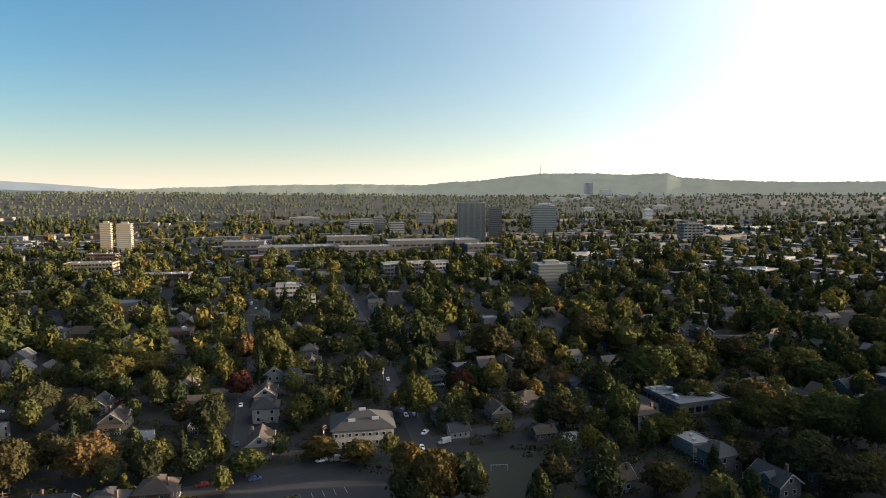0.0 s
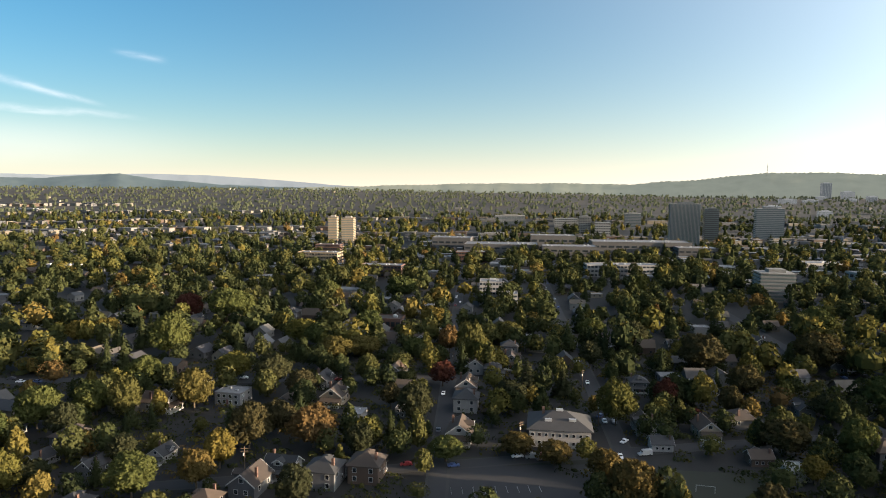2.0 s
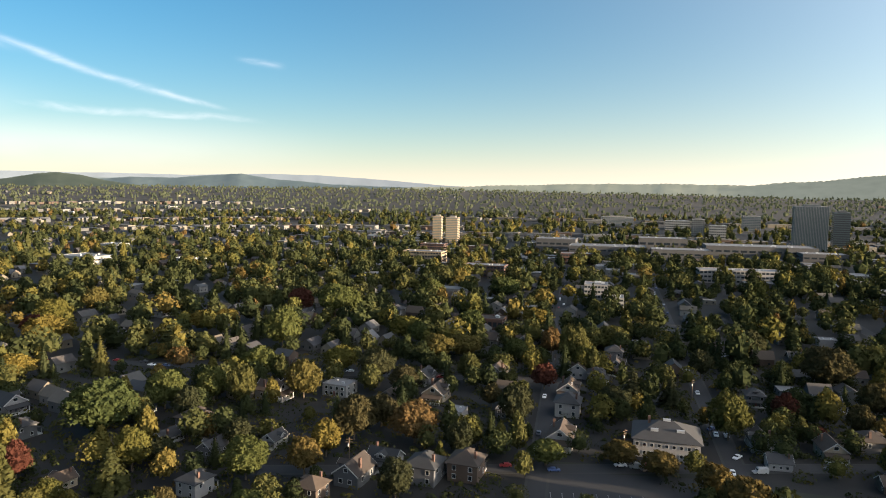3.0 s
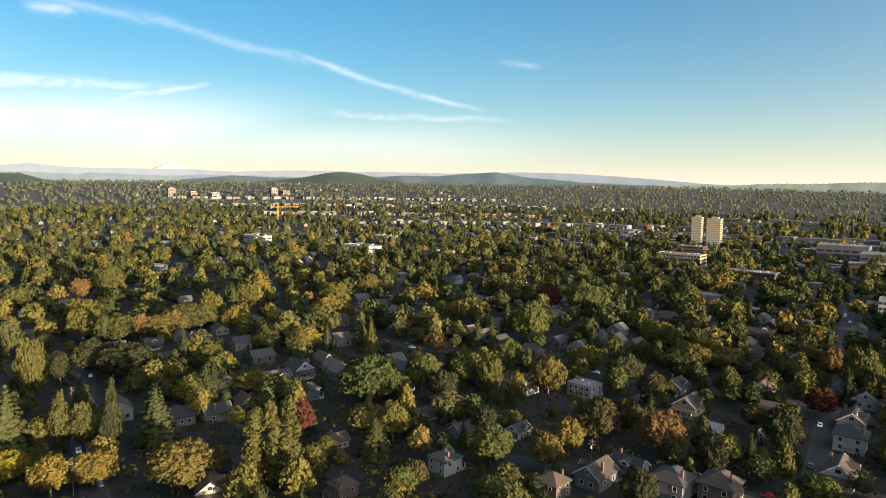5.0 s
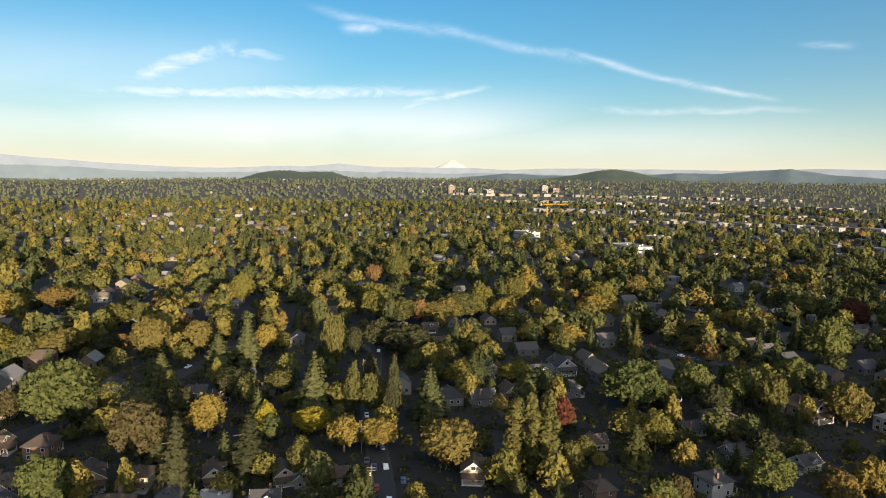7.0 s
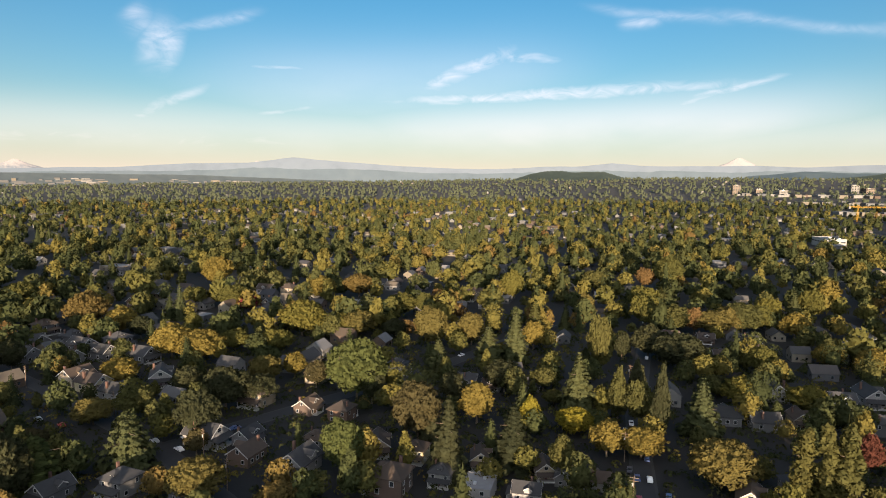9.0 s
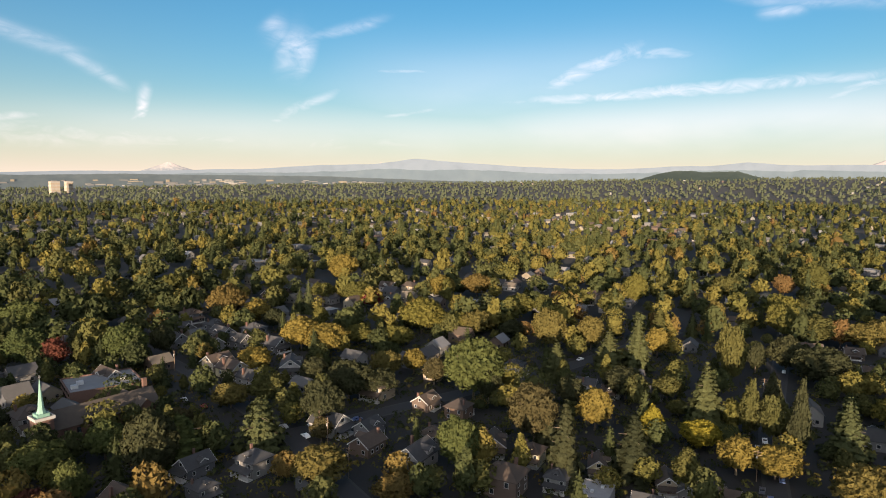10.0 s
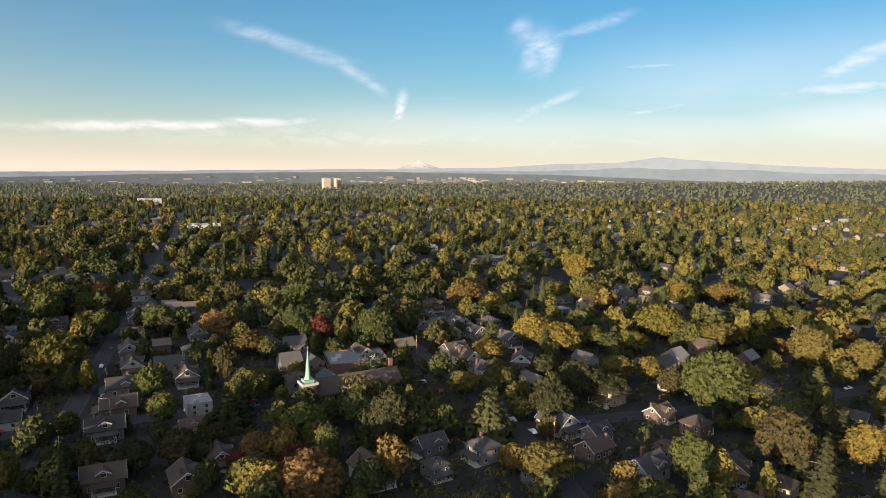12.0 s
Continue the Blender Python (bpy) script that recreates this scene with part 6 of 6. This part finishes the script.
far_wall = by_tint("far_walls", [(0.138, 0.135, 0.127), (0.066, 0.066, 0.066), (0.110, 0.094, 0.069), (0.055, 0.036, 0.025), (0.091, 0.091, 0.086), (0.055, 0.058, 0.063), (0.133, 0.118, 0.091)])
far_roof = by_tint("far_roofs", [(0.036, 0.036, 0.037), (0.050, 0.036, 0.024), (0.068, 0.068, 0.068), (0.042, 0.029, 0.022), (0.053, 0.055, 0.057), (0.086, 0.071, 0.053), (0.032, 0.032, 0.036), (0.060, 0.057, 0.053), (0.047, 0.042, 0.039), (0.122, 0.122, 0.125), (0.157, 0.157, 0.157)])
FAR_SPOTS = far_houses()


def far_blocks():
    """Pale sheds, shops and houses far off, showing between the trees."""
    rng = np.random.default_rng(77)
    V, F, T = [], [], []
    for n in range(760):
        if n % 4:
            r0, b0, b1 = STRIPS[rng.integers(len(STRIPS))]
            r, b = r0 + rng.uniform(-8, 40), rng.uniform(b0, b1)
            w, d, h = rng.uniform(16, 60), rng.uniform(10, 30), rng.uniform(5, 10)
        else:
            r, b = 1700 + 2700 * rng.random() ** 0.8, rng.uniform(8, 214)
            big = b > 110 and rng.random() < 0.35
            w, d, h = (rng.uniform(16, 44), rng.uniform(12, 24), rng.uniform(6, 11)) if big else (rng.uniform(8, 14), rng.uniform(8, 12), rng.uniform(5, 9))
        x, y = r * math.sin(radians(b)), r * math.cos(radians(b))
        a = skew(x, y)
        c, s = math.cos(a), math.sin(a)
        z = float(rise(x, y))
        n = len(V)
        V += [(x + c * u - s * v, y + s * u + c * v, z + q) for q in (-2, h) for u, v in ((-w / 2, -d / 2), (w / 2, -d / 2), (w / 2, d / 2), (-w / 2, d / 2))]
        F += [(n + 4, n + 5, n + 6, n + 7), (n, n + 1, n + 5, n + 4), (n + 1, n + 2, n + 6, n + 5), (n + 2, n + 3, n + 7, n + 6), (n + 3, n, n + 4, n + 7)]
        T += [rng.random()] * 5
    tagged(new("far_buildings", mesh_from("far_buildings", np.array(V), F, far_wall, T)), "pale far-off buildings scattered among trees", "buildings", kind="stuff")


far_blocks()


def plain_sheds():
    """Long pale sheds on the river plain, on the foot of the low hills."""
    rng = np.random.default_rng(78)
    V, F, T = [], [], []
    for _ in range(210):
        b = rng.choice((rng.uniform(12, 84), rng.uniform(44, 72)))
        dr = rng.uniform(-160, -70)
        top = EYE + 4700 * math.tan(radians(np.interp(b, [5, 15.6, 22.9, 31, 45, 60, 65, 73, 80], [-1.0, -0.8, -0.55, -0.27, -0.02, -0.1, -0.25, -0.45, -0.8])))
        z = -40 + (top + 40) * float(np.interp(dr, [-165, -80, -4], [0.38, 0.75, 0.985]))
        c, s = math.cos(radians(b)), math.sin(radians(b))
        w, h = rng.uniform(10, 60), rng.uniform(2, 5)
        n = len(V)
        V += [((4700 + dr + v) * s + u * c, (4700 + dr + v) * c - u * s, z + q) for q in (-14, h) for u, v in ((-w / 2, -8), (w / 2, -8), (w / 2, 8), (-w / 2, 8))]
        F += [(n + 4, n + 5, n + 6, n + 7), (n, n + 1, n + 5, n + 4), (n + 1, n + 2, n + 6, n + 5), (n + 2, n + 3, n + 7, n + 6), (n + 3, n, n + 4, n + 7)]
        T += [rng.choice((0.05, 0.2, 0.2, 0.35, 0.65, 0.75))] * 5
    tagged(new("far_sheds", mesh_from("far_sheds", np.array(V), F, far_wall, T)), "long pale far-off sheds on the river plain", "buildings", kind="stuff")


plain_sheds()


def tree_stuff(name, count, r0, r1, leaf_n, leaf_size, size_range, label, seed, power=1.0, avoid=True, leaf=None, many=3, b0=8, b1=216):
    """Trees that nobody could count, as one mesh of leaf clumps."""
    leaf = leaf or far_leaves
    rng = np.random.default_rng(seed)
    R = (r0 ** power + rng.random(count * many) * (r1 ** power - r0 ** power)) ** (1 / power)
    B = np.radians(rng.uniform(b0, b1, count * many))
    X, Y = R * np.sin(B), R * np.cos(B)
    ok = np.ones(len(X), bool)
    if avoid:
        ok &= off_strips(X, Y) & (road_gap(X, Y) > 0.6) & clear_of(X, Y, [(x, y, r * 0.6) for x, y, r in PLACED], 1.5) & clear_of(X, Y, HOUSES, 0.8) & clear_of(X, Y, LANDMARK_SPOTS, 1)
        for x, y in FAR_SPOTS[np.hypot(*FAR_SPOTS.T) < r1 + 20]:
            ok &= (np.abs(X - x) > 6.5) | (np.abs(Y - y) > 6.5)
    elif r1 > 2150:
        ok &= off_strips(X, Y)
    X, Y = X[ok][:count], Y[ok][:count]
    protos = []
    for v in range(10):
        kind = "rrrororRrc"[v]
        P, N = crown_points(kind, leaf_n, np.random.default_rng(seed + v), True)
        V, F = sprays(P, N, leaf_size * (0.4 + 0.55 * np.clip(1 - P[:, 2] / 16.0, 0, 1)) if kind == "c" else leaf_size, np.random.default_rng(seed + v))
        C, G = core(kind) if leaf_n > 60 else knob(kind, seed + v)
        V = np.concatenate([V, C[np.array(G)].reshape(-1, 3)])
        protos.append((V, NATURAL[kind], kind))
    Vs, T = [], []
    for x, y in zip(X, Y):
        V, (nh, nr), kind = protos[rng.integers(len(protos))]
        k = rng.uniform(*size_range) * (0.85 if kind == "R" else 1.3 if kind == "c" else 1.0)
        kz = k * (rng.uniform(0.75, 1.05) if kind == "c" else rng.uniform(0.85, 1.25))
        a = rng.uniform(0, math.tau)
        c, s = math.cos(a), math.sin(a)
        W = V * np.array([k, k, kz])
        Vs.append(np.stack([x + c * W[:, 0] - s * W[:, 1], y + s * W[:, 0] + c * W[:, 1], W[:, 2] + float(rise(x, y))], 1))
        # yellower, brighter tint round bearing 80: the sunlit zone put into leaf colour
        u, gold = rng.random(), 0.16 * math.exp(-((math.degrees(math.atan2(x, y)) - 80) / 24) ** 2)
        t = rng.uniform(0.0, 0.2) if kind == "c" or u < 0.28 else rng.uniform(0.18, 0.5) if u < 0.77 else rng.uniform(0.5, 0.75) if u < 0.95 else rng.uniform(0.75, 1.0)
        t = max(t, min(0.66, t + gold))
        T.append(np.full(len(V) // 3, t))
    V = np.concatenate(Vs)
    F = np.arange(len(V)).reshape(-1, 3)
    ob = new(name, mesh_from(name, V, F, leaf, np.concatenate(T)))
    return tagged(ob, label, "trees", kind="stuff")


tree_stuff("near_wood", 780, 150, 440, 540, 0.57, (0.5, 1.2), "mixed green and autumn-coloured garden trees", 31, 2.0, many=8)
# trees below the view, added to shade the ground just beyond them
tree_stuff("garden_wood", 260, 50, 146, 260, 0.9, (0.8, 1.25), "mixed green garden trees below the view, added for their shadows", 33, 2.0, many=8)
# trees outside the view, added to throw long shadows on the near gardens
tree_stuff("west_wood", 1300, 50, 520, 62, 1.6, (1.3, 2.0), "tall mixed garden trees out of view, added for their shadows", 35, 2.0, many=4, b0=216, b1=368)
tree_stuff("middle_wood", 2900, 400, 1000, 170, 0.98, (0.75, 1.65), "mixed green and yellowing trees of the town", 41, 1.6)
tree_stuff("south_wood", 700, 330, 900, 170, 0.8, (0.5, 1.15), "smaller garden trees between the houses", 37, 1.7, b0=132, b1=205)
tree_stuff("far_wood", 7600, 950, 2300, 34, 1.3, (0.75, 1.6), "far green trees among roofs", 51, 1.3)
# these crowns glow faintly: distance haze put into the leaf material
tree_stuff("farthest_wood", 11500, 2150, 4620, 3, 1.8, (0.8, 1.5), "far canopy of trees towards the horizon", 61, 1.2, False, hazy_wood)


def shrubs(count):
    """Hedges, shrubs and garden plants between the houses."""
    rng = np.random.default_rng(91)
    R = np.sqrt(rng.uniform(140 ** 2, 430 ** 2, count * 2))
    B = np.radians(rng.uniform(8, 216, count * 2))
    X, Y = R * np.sin(B), R * np.cos(B)
    ok = (road_gap(X, Y) > 3.2) & clear_of(X, Y, LANDMARK_SPOTS, 0)
    X, Y = X[ok][:count], Y[ok][:count]
    Vs, T = [], []
    for x, y in zip(X, Y):
        n = 24
        d = rng.normal(size=(n, 3))
        d[:, 2] = np.abs(d[:, 2])
        d /= np.linalg.norm(d, axis=1)[:, None]
        k = rng.uniform(0.8, 3.4)
        V, F = sprays(d * k * np.array([rng.uniform(0.8, 1.8), 1, 0.8]) + np.array([x, y, 0.1]), d, 0.5, rng)
        Vs.append(V)
        T.append(np.full(n, rng.beta(1.3, 2.4)))
    V = np.concatenate(Vs)
    tagged(new("shrubs", mesh_from("shrubs", V, np.arange(len(V)).reshape(-1, 3), far_leaves, np.concatenate(T))), "dark garden shrubs and hedges between the houses", "shrubs", kind="stuff")


shrubs(7600)
